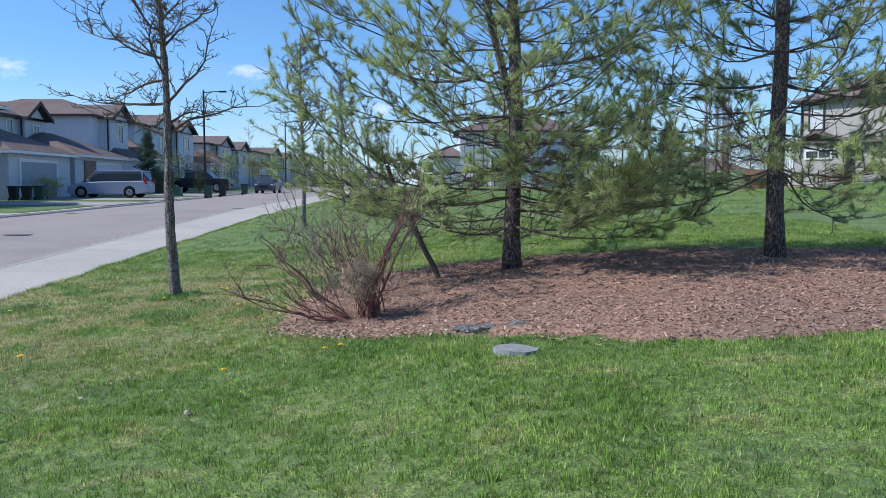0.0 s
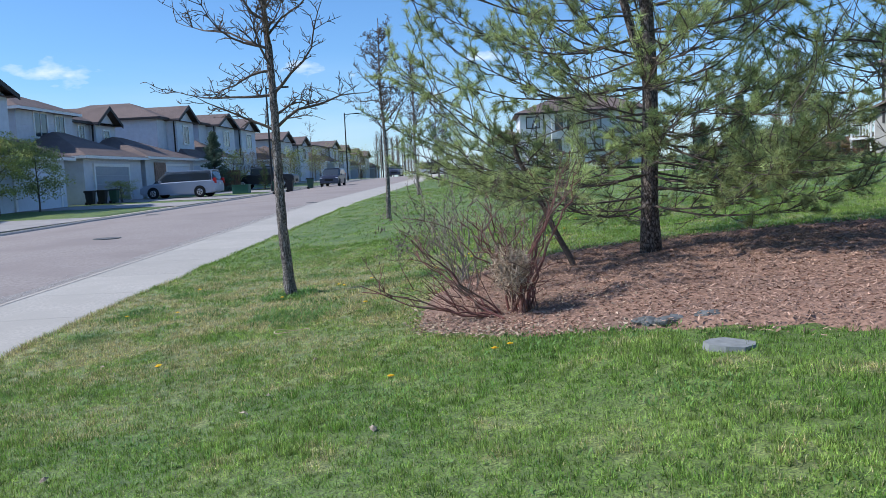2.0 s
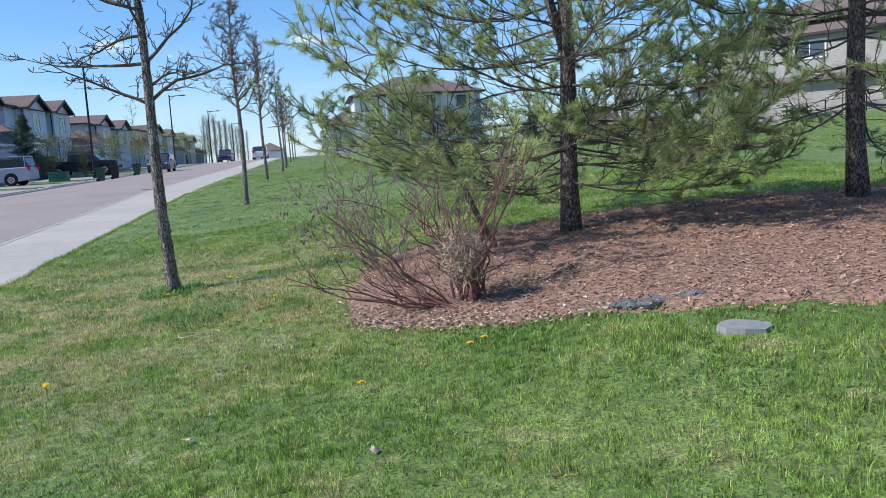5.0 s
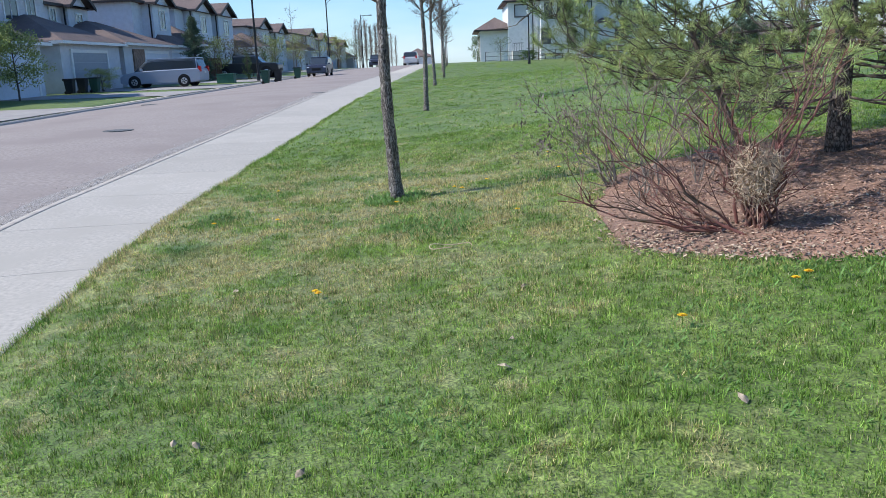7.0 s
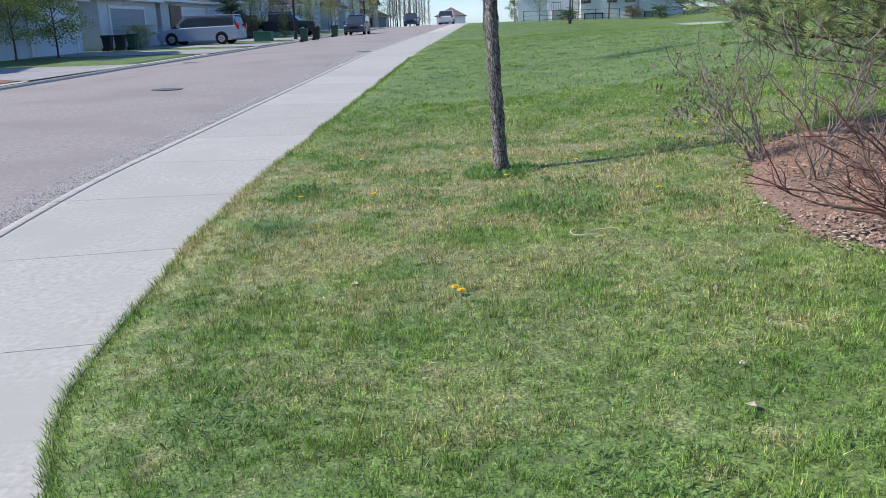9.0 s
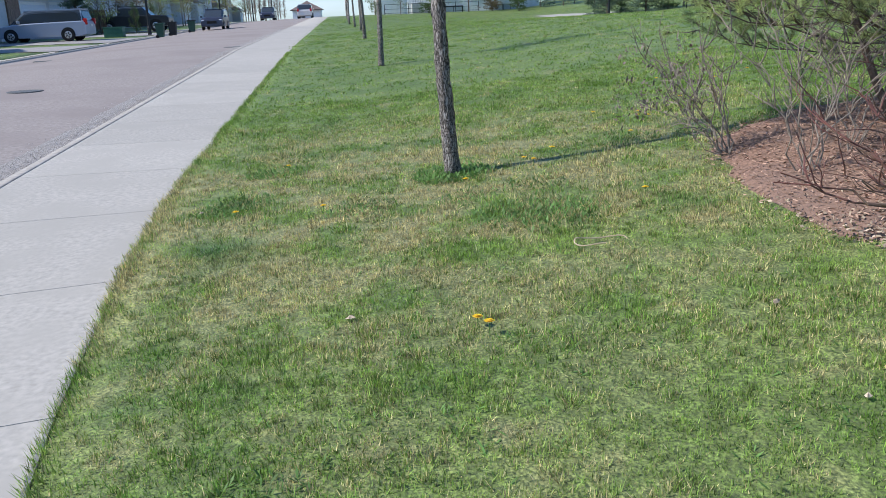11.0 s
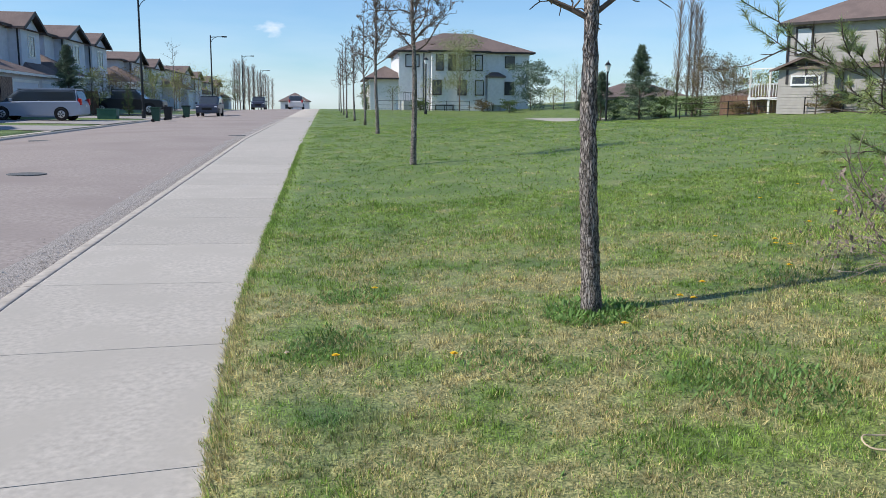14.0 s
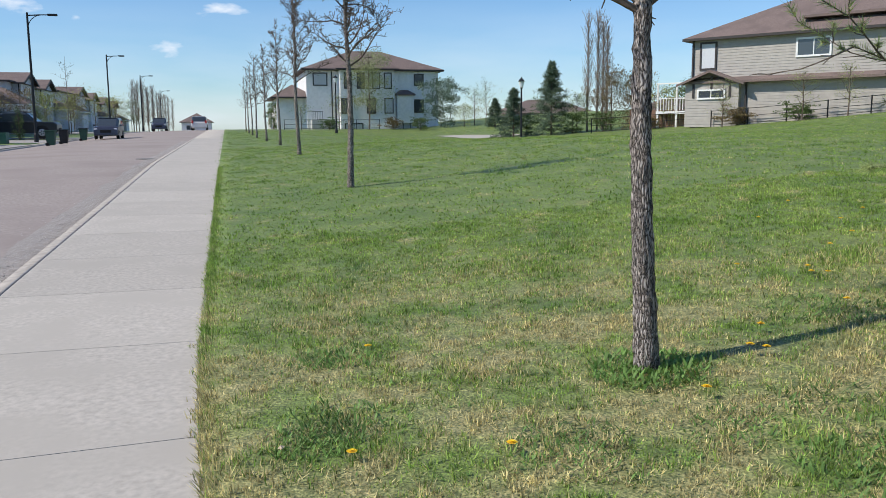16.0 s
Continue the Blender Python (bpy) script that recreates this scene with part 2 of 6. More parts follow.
def leafy(name, color, fac=0.35, spread=0.35, rough=0.55, tone=0.7):
    """Leaf or needle: a little light comes through, each one its own shade."""
    m = material(name, color, rough, scale=1.6, dark=tone, island=spread)
    n, l = m.node_tree.nodes, m.node_tree.links
    b = n["Principled BSDF"]
    tr = n.new("ShaderNodeBsdfTranslucent")
    l.new(b.inputs["Base Color"].links[0].from_socket, tr.inputs["Color"])
    ms = n.new("ShaderNodeMixShader")
    ms.inputs["Fac"].default_value = fac
    l.new(b.outputs["BSDF"], ms.inputs[1])
    l.new(tr.outputs["BSDF"], ms.inputs[2])
    l.new(ms.outputs["Shader"], n["Material Output"].inputs["Surface"])
    return m


def window_glass(name):
    m = bpy.data.materials.new(name)
    m.use_nodes = True
    b = m.node_tree.nodes["Principled BSDF"]
    b.inputs["Base Color"].default_value = (0.05, 0.06, 0.07, 1)
    b.inputs["Roughness"].default_value, b.inputs["Specular IOR Level"].default_value = 0.04, 0.8
    return m


TURF = turf_material("turf_soil", False)
BLADE = turf_material("grass_blade", True, 1.2)
BLADEFAR = turf_material("grass_blade_far", True, 0.9)
CONCRETE = material("concrete", (0.445, 0.41, 0.362), 0.9, dark=0.86, scale=26, bump=0.004, bump_scale=150, second=(0.42, 0.387, 0.34), second_scale=1.6, piece=0.05)
KERB = material("kerb_concrete", (0.41, 0.37, 0.325), 0.9, dark=0.8, scale=9, bump=0.004, bump_scale=120)
ASPHALT = material("asphalt", (0.335, 0.288, 0.262), 0.92, dark=0.82, scale=18, bump=0.006, bump_scale=180, second=(0.295, 0.25, 0.228), second_scale=0.4, spec=0.2)
GRIT = material("road_grit", (0.33, 0.30, 0.275), 0.95, dark=0.35, scale=75, bump=0.01, bump_scale=70)
GRAVEL = material("loose_gravel", (0.42, 0.39, 0.36), 0.95, dark=0.8, scale=20, island=0.5)
DRIVE = material("driveway_concrete", (0.36, 0.335, 0.315), 0.9, dark=0.88, scale=3, second=(0.31, 0.285, 0.27), second_scale=0.6)
MULCH = material("bark_mulch", (0.29, 0.175, 0.125), 0.95, dark=0.55, scale=30, bump=0.03, bump_scale=45, second=(0.23, 0.15, 0.115), second_scale=1.2)
CHIP = material("bark_chip", (0.37, 0.235, 0.17), 0.9, dark=0.75, scale=20, island=0.5)
BARK = bark_material("tree_bark", (0.55, 0.49, 0.45), (0.34, 0.29, 0.26), (0.055, 0.047, 0.042), 66.0, 0.20)
TWIG = material("twig_bark", (0.125, 0.095, 0.075), 0.9, dark=0.7, scale=30, bump=0.004, bump_scale=80)
PINEBARK = bark_material("pine_bark", (0.25, 0.21, 0.185), (0.16, 0.13, 0.115), (0.045, 0.037, 0.032), 38.0, 0.45)
PINETWIG = material("pine_twig", (0.125, 0.10, 0.082), 0.95, dark=0.7, scale=30)
NEEDLE = leafy("pine_needle", (0.40, 0.465, 0.195), 0.45, 0.5, tone=0.55)
SPRUCE = leafy("spruce_needle", (0.12, 0.17, 0.11), 0.2, 0.45)
REDSTEM = material("red_stem", (0.19, 0.08, 0.066), 0.6, dark=0.6, scale=12, second=(0.17, 0.115, 0.085), second_scale=4)
GREYSTEM = material("grey_stem", (0.25, 0.205, 0.165), 0.85, dark=0.6, scale=20)
STRAW = material("straw", (0.54, 0.42, 0.29), 0.9, dark=0.75, scale=10, island=0.35)
LITTER = material("leaf_litter", (0.46, 0.35, 0.25), 0.9, dark=0.7, scale=10, island=0.4)
DEADLEAF = material("dead_leaf", (0.42, 0.33, 0.24), 0.9, dark=0.6, scale=60, piece=0.3)
DRYLEAF = material("withered_leaf", (0.24, 0.19, 0.16), 0.9, dark=0.65, scale=30, island=0.4)
STONE = material("grey_stone", (0.27, 0.275, 0.265), 0.85, dark=0.8, scale=14, bump=0.006, bump_scale=40)
SLATE = material("dark_stone", (0.13, 0.135, 0.135), 0.85, dark=0.7, scale=14, bump=0.006, bump_scale=40)
LEAF = leafy("spring_leaf", (0.36, 0.39, 0.12))
LEAFPALE = leafy("pale_leaf", (0.30, 0.33, 0.15))
LEAFDARK = leafy("dark_leaf", (0.10, 0.15, 0.05))
LEAFBROWN = leafy("bronze_leaf", (0.20, 0.15, 0.075))
WEED = leafy("weed_leaf", (0.165, 0.285, 0.075))
YELLOW = material("dandelion_yellow", (0.85, 0.55, 0.02), 0.8, dark=0.8, scale=60)


def siding(name, color, pitch=0.2):
    """Horizontal lap siding: each board shows a shadow step."""
    m = material(name, color, 0.6, dark=0.93, scale=3)
    n, l = m.node_tree.nodes, m.node_tree.links
    geo = n.new("ShaderNodeNewGeometry")
    sep = n.new("ShaderNodeSeparateXYZ")
    l.new(geo.outputs["Position"], sep.inputs["Vector"])
    d = n.new("ShaderNodeMath")
    d.operation, d.inputs[1].default_value = "DIVIDE", pitch
    l.new(sep.outputs["Z"], d.inputs[0])
    fr = n.new("ShaderNodeMath")
    fr.operation = "FRACT"
    l.new(d.outputs["Value"], fr.inputs[0])
    bp = n.new("ShaderNodeBump")
    bp.inputs["Strength"].default_value, bp.inputs["Distance"].default_value, bp.invert = 0.3, 0.008, True
    l.new(fr.outputs["Value"], bp.inputs["Height"])
    l.new(bp.outputs["Normal"], n["Principled BSDF"].inputs["Normal"])
    return m


SIDE_BLUE = siding("siding_blue_grey", (0.60, 0.63, 0.69))
SIDE_GREY = siding("siding_grey", (0.58, 0.585, 0.62))
SIDE_TAUPE = siding("siding_taupe", (0.47, 0.45, 0.43))
SIDE_WHITE = siding("siding_white", (0.80, 0.79, 0.78))
SIDE_BEIGE = siding("siding_beige", (0.37, 0.345, 0.315), 0.22)
SHINGLE = material("roof_shingle", (0.185, 0.14, 0.125), 0.95, dark=0.7, scale=14, bump=0.02, bump_scale=30, second=(0.15, 0.115, 0.104), second_scale=0.8)
TRIMDARK = material("dark_trim", (0.045, 0.04, 0.04), 0.6, dark=0.9)
TRIMWHITE = material("white_trim", (0.75, 0.75, 0.74), 0.5, dark=0.95)
DOORGREY = material("garage_door_grey", (0.30, 0.33, 0.36), 0.5, dark=0.93)
DOORWHITE = material("garage_door_white", (0.62, 0.66, 0.72), 0.5, dark=0.95)
BRICK = material("stone_cladding", (0.24, 0.165, 0.13), 0.9, dark=0.5, scale=9, bump=0.02, bump_scale=12)
FOUND = material("foundation", (0.45, 0.44, 0.42), 0.9, dark=0.85, scale=4)
GLASS = window_glass("window_glass")
CURTAIN = material("window_blind", (0.55, 0.57, 0.6), 0.7, dark=0.95)
PAINT_SILVER = material("silver_blue_paint", (0.36, 0.40, 0.48), 0.35, 0.25, dark=0.97, scale=2, spec=0.6)
PAINT_NAVY = material("navy_paint", (0.05, 0.055, 0.085), 0.3, 0.3, dark=0.97, scale=2, spec=0.6)
PAINT_BLACK = material("black_paint", (0.02, 0.021, 0.024), 0.3, 0.2, dark=0.97, scale=2, spec=0.6)
PAINT_WHITE = material("white_paint", (0.7, 0.7, 0.7), 0.3, 0.0, dark=0.97, scale=2, spec=0.6)
TYRE = material("tyre_rubber", (0.02, 0.02, 0.02), 0.9)
RIM = material("alloy_rim", (0.55, 0.55, 0.56), 0.35, 0.8, dark=0.95)
RED = material("red_lens", (0.5, 0.02, 0.02), 0.2, dark=0.9)
CLEAR = material("clear_lens", (0.75, 0.77, 0.8), 0.15, dark=0.95)
BLACKMETAL = material("black_metal", (0.025, 0.027, 0.03), 0.5, 0.3, dark=0.9)
BINBLACK = material("black_plastic", (0.022, 0.024, 0.026), 0.6, dark=0.85, scale=4)
BINGREEN = material("green_plastic", (0.035, 0.085, 0.06), 0.6, dark=0.85, scale=4)
UTILITY = material("utility_green", (0.06, 0.15, 0.115), 0.55, dark=0.88, scale=4)
FENCEWOOD = material("fence_wood", (0.22, 0.13, 0.09), 0.9, dark=0.7, scale=8, stretch=(1, 1, 0.2))
DECKWHITE = material("deck_white", (0.72, 0.72, 0.7), 0.6, dark=0.95)


# ---- mesh helpers ----
def part(name, bm, mat, parent=None, label="", smooth=False, kind=""):
    me = bpy.data.meshes.new(name)
    bm.to_mesh(me)
    bm.free()
    me.materials.append(mat)
    if smooth:
        me.shade_smooth()
    ob = new(name, me)
    if parent is not None:
        ob.parent = parent
    return tagged(ob, label, kind=kind)


def raw(name, verts, faces, mat, parent=None, label="", smooth=False):
    me = bpy.data.meshes.new(name)
    me.from_pydata([tuple(v) for v in verts], [], faces)
    me.materials.append(mat)
    if smooth:
        me.shade_smooth()
    ob = new(name, me)
    if parent is not None:
        ob.parent = parent
    return tagged(ob, label)


def triangles(name, verts, size, mat, parent=None, label=""):
    """One mesh of loose faces of the same corner count, from a numpy array of corners."""
    verts = np.asarray(verts, dtype=np.float32).reshape(-1, 3)
    count = len(verts) // size
    me = bpy.data.meshes.new(name)
    me.vertices.add(len(verts))
    me.vertices.foreach_set("co", verts.ravel())
    me.loops.add(len(verts))
    me.loops.foreach_set("vertex_index", np.arange(len(verts), dtype=np.int32))
    me.polygons.add(count)
    me.polygons.foreach_set("loop_start", np.arange(0, count * size, size, dtype=np.int32))
    me.update(calc_edges=True)
    me.materials.append(mat)
    ob = new(name, me)
    if parent is not None:
        ob.parent = parent
    return tagged(ob, label)


def thing(name, m, label, category, group="", kind=""):
    ob = new(name)
    ob.empty_display_size = 0.2
    ob.matrix_world = m
    return tagged(ob, label, category, group, kind)


def box(bm, x0, x1, y0, y1, z0, z1, m=None):
    v = [bm.verts.new((x, y, z)) for z in (z0, z1) for x, y in ((x0, y0), (x1, y0), (x1, y1), (x0, y1))]
    if m is not None:
        for q in v:
            q.co = m @ q.co
    for f in ((3, 2, 1, 0), (4, 5, 6, 7), (0, 1, 5, 4), (1, 2, 6, 5), (2, 3, 7, 6), (3, 0, 4, 7)):
        bm.faces.new([v[i] for i in f])
    return bm


def boxed(*args, bevel=0.0, m=None):
    bm = box(bmesh.new(), *args, m=m)
    if bevel:
        bmesh.ops.bevel(bm, geom=bm.edges[:], offset=bevel, segments=2, affect="EDGES", profile=0.6)
    return bm


def tube(bm, pts, radii, sides=6, cap=True):
    """A tapered tube along a bent line."""
    pts = [Vector(p) for p in pts]
    rings = []
    side = None
    for i, p in enumerate(pts):
        d = (pts[min(i + 1, len(pts) - 1)] - pts[max(i - 1, 0)])
        d = d.normalized() if d.length > 1e-6 else Vector((0, 0, 1))
        if side is None:
            side = d.orthogonal().normalized()
        side = (side - d * side.dot(d))
        side = side.normalized() if side.length > 1e-5 else d.orthogonal().normalized()
        up = d.cross(side)
        r = radii[i]
        rings.append([bm.verts.new(p + (side * math.cos(a) + up * math.sin(a)) * r) for a in [2 * math.pi * k / sides for k in range(sides)]])
    for a, b in zip(rings, rings[1:]):
        for k in range(sides):
            bm.faces.new((a[k], a[(k + 1) % sides], b[(k + 1) % sides], b[k]))
    if cap and sides > 2:
        bm.faces.new(rings[0][::-1])
        bm.faces.new(rings[-1])
    return bm


def lathe(bm, profile, sides=16, m=None):
    rings = [[bm.verts.new((r * math.cos(2 * math.pi * k / sides), r * math.sin(2 * math.pi * k / sides), z)) for k in range(sides)] for r, z in profile]
    for a, b in zip(rings, rings[1:]):
        for k in range(sides):
            bm.faces.new((a[k], a[(k + 1) % sides], b[(k + 1) % sides], b[k]))
    bm.faces.new(rings[0][::-1])
    bm.faces.new(rings[-1])
    if m is not None:
        bmesh.ops.transform(bm, matrix=m, verts=[v for ring in rings for v in ring])
    return bm


# ---- the lie of the land ----
def blend(a, b, v):
    k = min(max((v - a) / (b - a), 0.0), 1.0)
    return k * k * (3 - 2 * k)


def street_z(y):
    """Height of the sidewalk along the street, which climbs gently to a crest."""
    if y < 13:
        return -0.33 + 0.015 * max(y, -40)
    if y < 32:
        return -0.135 + 0.030 * (y - 13)
    if y < 100:
        return 0.435 + 0.0135 * (y - 32)
    return 1.353 + 0.135 * (1 - math.exp(-(y - 100) / 10)) - 0.012 * max(0, y - 130)


def sag(y):
    """The corner lies lower than the street beyond it."""
    return 1 - blend(7, 13, y)


def crossfall(x, y):
    """The street falls away from the park on its far side."""
    return 0.18 * blend(18, 35, y) * min(max((KERBX - x) / 8.3, 0), 1)


def park_z(x, y):
    u = x + 5.42
    c = 0.0 if u < 0 else 0.08 * u if u < 9 else 0.72 + 0.02 * min(u - 9, 40)
    if u > 0:
        hollow = 0.02 * blend(0, 0.5, u) * (1 - blend(5, 7, u)) + 0.062 * math.sin(math.pi * min(u, 6) / 6) * (1.9 - 0.9 * blend(7, 10, y))
        c -= hollow * (1 - blend(18, 30, y))
    c *= 1 - blend(20, 60, y)
    c -= 0.5 * blend(35, 65, y) * blend(2, 10, x) * (1 - blend(80, 105, y))
    c += 0.085 * min(max(x - 16, 0), 25) * blend(15, 45, y)
    return street_z(y) + c - 0.06 * sag(y) * (1 - blend(0, 2.5, u))


EDGE, KERBX, FARX = -5.42, -7.34, -15.6
BENDY = 13.0


def walk_line():
    """Grass side of the sidewalk from the straight street southwards: a slight bend, then the corner, then straight again. Rows of x, y, heading."""
    x, y, turn, step = EDGE, BENDY, 0.0, 0.05
    line = [(x, y, turn)]
    for k in range(1600):
        turn = min(turn + step * (0.019 if k < 120 else 1 / 3.0), radians(52))
        x, y = x + step * math.sin(turn), y - step * math.cos(turn)
        line.append((x, y, turn))
    return line


WALKLINE = walk_line()
WALKX, WALKY = np.array([p[0] for p in WALKLINE])[::-1], np.array([p[1] for p in WALKLINE])[::-1]


def walk_edge(y):
    """Grass side of the sidewalk at y."""
    if y >= BENDY:
        return EDGE
    if y < WALKY[0]:
        return WALKX[0]
    return float(np.interp(y, WALKY, WALKX))


# ---- ground, road, sidewalk ----
def grid_mesh(name, rows, mat, label, kind="structure"):
    verts = [p for r in rows for p in r]
    w = len(rows[0])
    faces = [(i * w + k, i * w + k + 1, (i + 1) * w + k + 1, (i + 1) * w + k) for i in range(len(rows) - 1) for k in range(w - 1)]
    ob = raw(name, verts, faces, mat, None, label, True)
    return tagged(ob, kind=kind)


YS = [-900, -300, -120, -60, -30, -15, -6, -2] + [0.5 * k for k in range(0, 80)] + [40 + 2 * k for k in range(45)] + [132, 140, 150, 170, 200, 260, 400, 900, 2500]
OFFS = [0.3 * k for k in range(60)] + [18 + 2 * k for k in range(20)] + [60, 75, 100, 160, 300, 900, 2500]


def drive_z(x, y):
    """Front gardens across the street rise slightly towards the houses."""
    return street_z(y) - crossfall(x, y) + 0.006 * min(max(FARX - x, 0), 14)


rows = []
for y in YS:
    e = walk_edge(y)
    low = street_z(y) - 0.25 - 0.16 * sag(y)
    farlow = low - crossfall(FARX, y)
    r = [(x, y, drive_z(x, y)) for x in (-2500, -900, -300, -120, -60, -45, -36, -30, -26, -22, -19, -17)]
    r += [(FARX - 0.02, y, drive_z(FARX, y)), (FARX, y, farlow), (KERBX, y, low), (e - 0.02, y, low)]
    bumps = 0.03
    r += [(e + o, y, park_z(e + o, y) + bumps * noise.noise(Vector((e + o, y, 0)) * 0.9) + (0.004 if o == 0 else 0)) for o in OFFS]
    rows.append(r)
grid_mesh("ground", rows, TURF, "mown green lawn with straw-coloured dry patches")

RY = [-60, -30, -10, -4, -1] + [2 * k for k in range(65)] + [130 + 8 * k for k in range(20)]


def road_z(x, y):
    return street_z(y) - crossfall(x, y) - 0.15 * sag(y) - 0.09 + 0.09 * (1 - abs((x - (KERBX + FARX) / 2) / ((KERBX - FARX) / 2)) ** 2)


road = grid_mesh("road", [[(x, y, road_z(x, y)) for x in [FARX + (KERBX - FARX) * k / 12 for k in range(13)]] for y in RY], ASPHALT, "worn grey-brown asphalt street climbing to a crest")
# gritty gutter band along the kerb
grid_mesh("gutter", [[(x, y, road_z(x, y) + 0.006 + (0.004 * noise.noise(Vector((x * 9, y * 9, 0))))) for x in (KERBX - 0.42 - 0.12 * noise.noise(Vector((0, y * 0.8, 3))), KERBX - 0.2, KERBX - 0.002)] for y in [0.5 * k for k in range(12, 120)]], GRIT, "loose grit lying in the gutter along the kerb")


g = np.random.default_rng(31)
grit = []
for k in range(11000):
    y = 9.0 + 26 * g.random() ** 1.5
    x = KERBX - 0.02 - abs(g.normal(0, 0.2))
    c = np.array((x, y, road_z(x, y) + 0.009))
    d = g.normal(0, 1, (3, 3)) * 0.007
    d[:, 2] = np.abs(d[:, 2])
    grit.append(c + d)
tagged(triangles("road_gravel", np.array(grit), 3, GRAVEL, None, "pale loose gravel gathered along the kerb"), category="gravel", kind="stuff")


def walk_point(s, off):
    """A point of the sidewalk: s along it (y on the straight street), off from its grass side."""
    if s >= BENDY:
        return (EDGE - off, s, street_z(s) - (0.06 + 0.05 * off) * sag(s))
    i = min((BENDY - s) / 0.05, 1599.99)
    (ax, ay, at), (bx, by, bt) = WALKLINE[int(i)], WALKLINE[int(i) + 1]
    f = i - int(i)
    ex, ey, turn = ax + (bx - ax) * f, ay + (by - ay) * f, at + (bt - at) * f
    return (ex - off * math.cos(turn), ey - off * math.sin(turn), park_z(ex, ey) - 0.002 - 0.05 * off * sag(s))


# the street corner, outside the bend of the sidewalk
corner = []
for k in range(120):
    px, py, pz = walk_point(BENDY - 0.4 * k, 1.93)
    corner.append([(KERBX + (px - KERBX) * q / 6, py, (road_z(KERBX, py) + 0.003) * (1 - q / 6) + (pz - 0.085) * q / 6) for q in range(7)])
grid_mesh("road_corner", corner, ASPHALT, "asphalt of the street corner")

sidewalk = thing("sidewalk", Matrix.Identity(4), "pale concrete sidewalk of cast slabs with tooled joints", "sidewalk", kind="structure")


def slab(s0, s1, cuts=3):
    bm = bmesh.new()
    gap = 0.0035
    top, low = [], []
    ss = [s0 + gap + (s1 - s0 - 2 * gap) * k / cuts for k in range(cuts + 1)]
    offs = [0.0, 0.015, 0.8, 1.72, 1.735]
    grid = []
    for s in ss:
        row = []
        for o in offs:
            x, y, z = walk_point(s, o)
            drop = 0.006 if o in (0.0, 1.735) else 0.0
            row.append(bm.verts.new((x, y, z - drop)))
        grid.append(row)
    for a, b in zip(grid, grid[1:]):
        for k in range(len(offs) - 1):
            bm.faces.new((a[k + 1], a[k], b[k], b[k + 1]))
    rim = [r[0] for r in grid] + grid[-1][1:] + [r[-1] for r in grid[::-1]][1:] + grid[0][::-1][1:-1]
    under = [bm.verts.new(v.co - Vector((0, 0, 0.1))) for v in rim]
    for k in range(len(rim)):
        j = (k + 1) % len(rim)
        bm.faces.new((rim[k], under[k], under[j], rim[j]))
    return part("slab", bm, CONCRETE, sidewalk)


def kerb_piece(s0, s1, cuts=3):
    bm = bmesh.new()
    ss = [s0 + 0.005 + (s1 - s0 - 0.01) * k / cuts for k in range(cuts + 1)]
    grid = []
    for s in ss:
        row = []
        for o, dz in ((1.738, -0.1), (1.738, -0.004), (1.77, 0.0), (1.87, -0.010), (1.915, -0.045), (1.92, -0.2)):
            x, y, z = walk_point(s, o)
            row.append(bm.verts.new((x, y, z + dz)))
        grid.append(row)
    for a, b in zip(grid, grid[1:]):
        for k in range(5):
            bm.faces.new((a[k + 1], a[k], b[k], b[k + 1]))
    return part("kerb", bm, KERB, sidewalk, smooth=True)


s = 9.05 - 1.8 * 15
while s < 62:
    slab(s, s + 1.8)
    kerb_piece(s, s + 1.8)
    s += 1.8
grid_mesh("sidewalk_far", [[(x, y, street_z(y) - dz) for x, dz in ((EDGE, 0), (EDGE - 1.83, 0), (EDGE - 1.92, 0.09))] for y in [s + 4 * k for k in range(40)]], CONCRETE, "pale concrete sidewalk further up the street")
# concrete under the open joints
grid_mesh("sidewalk_bed", [[walk_point(q, o)[:2] + (walk_point(q, o)[2] - 0.03,) for o in (1.72, 0.02)] for q in [-16.0 + 1.0 * k for k in range(78)]], GRIT, "dark base under the sidewalk joints")
# far kerb
grid_mesh("kerb_far", [[(FARX + dx, y, street_z(y) - crossfall(FARX, y) + dz) for dx, dz in ((0.14, -0.2), (0.13, -0.085), (0.03, -0.01), (-0.25, 0.016), (-0.27, -0.1))] for y in RY], KERB, "concrete kerb and walk across the street")

# ---- planting bed ----
BED = [(-1.2, 9.0), (-1.22, 8.3), (-1.05, 7.65), (-0.35, 7.15), (0.08, 6.9), (0.62, 6.5), (1.2, 6.12), (1.75, 5.8), (2.4, 5.64), (3.2, 5.62), (5.0, 5.6), (8.0, 6.0), (11.0, 7.0), (11.5, 8.3), (9.5, 9.3), (6.0, 10.1), (4.0, 10.6), (2.0, 11.2), (0.3, 11.3), (-0.8, 10.7)]


def in_bed(x, y, grow=0.0):
    inside, dist = False, 1e9
    for (ax, ay), (bx, by) in zip(BED, BED[1:] + BED[:1]):
        if (ay > y) != (by > y) and x < (bx - ax) * (y - ay) / (by - ay) + ax:
            inside = not inside
        t = max(0, min(1, ((x - ax) * (bx - ax) + (y - ay) * (by - ay)) / ((bx - ax) ** 2 + (by - ay) ** 2)))
        dist = min(dist, math.hypot(x - ax - t * (bx - ax), y - ay - t * (by - ay)))
    return (dist if inside else -dist) + grow


def ground_z(x, y):
    return park_z(x, y) + 0.03 * noise.noise(Vector((x, y, 0)) * 0.9)


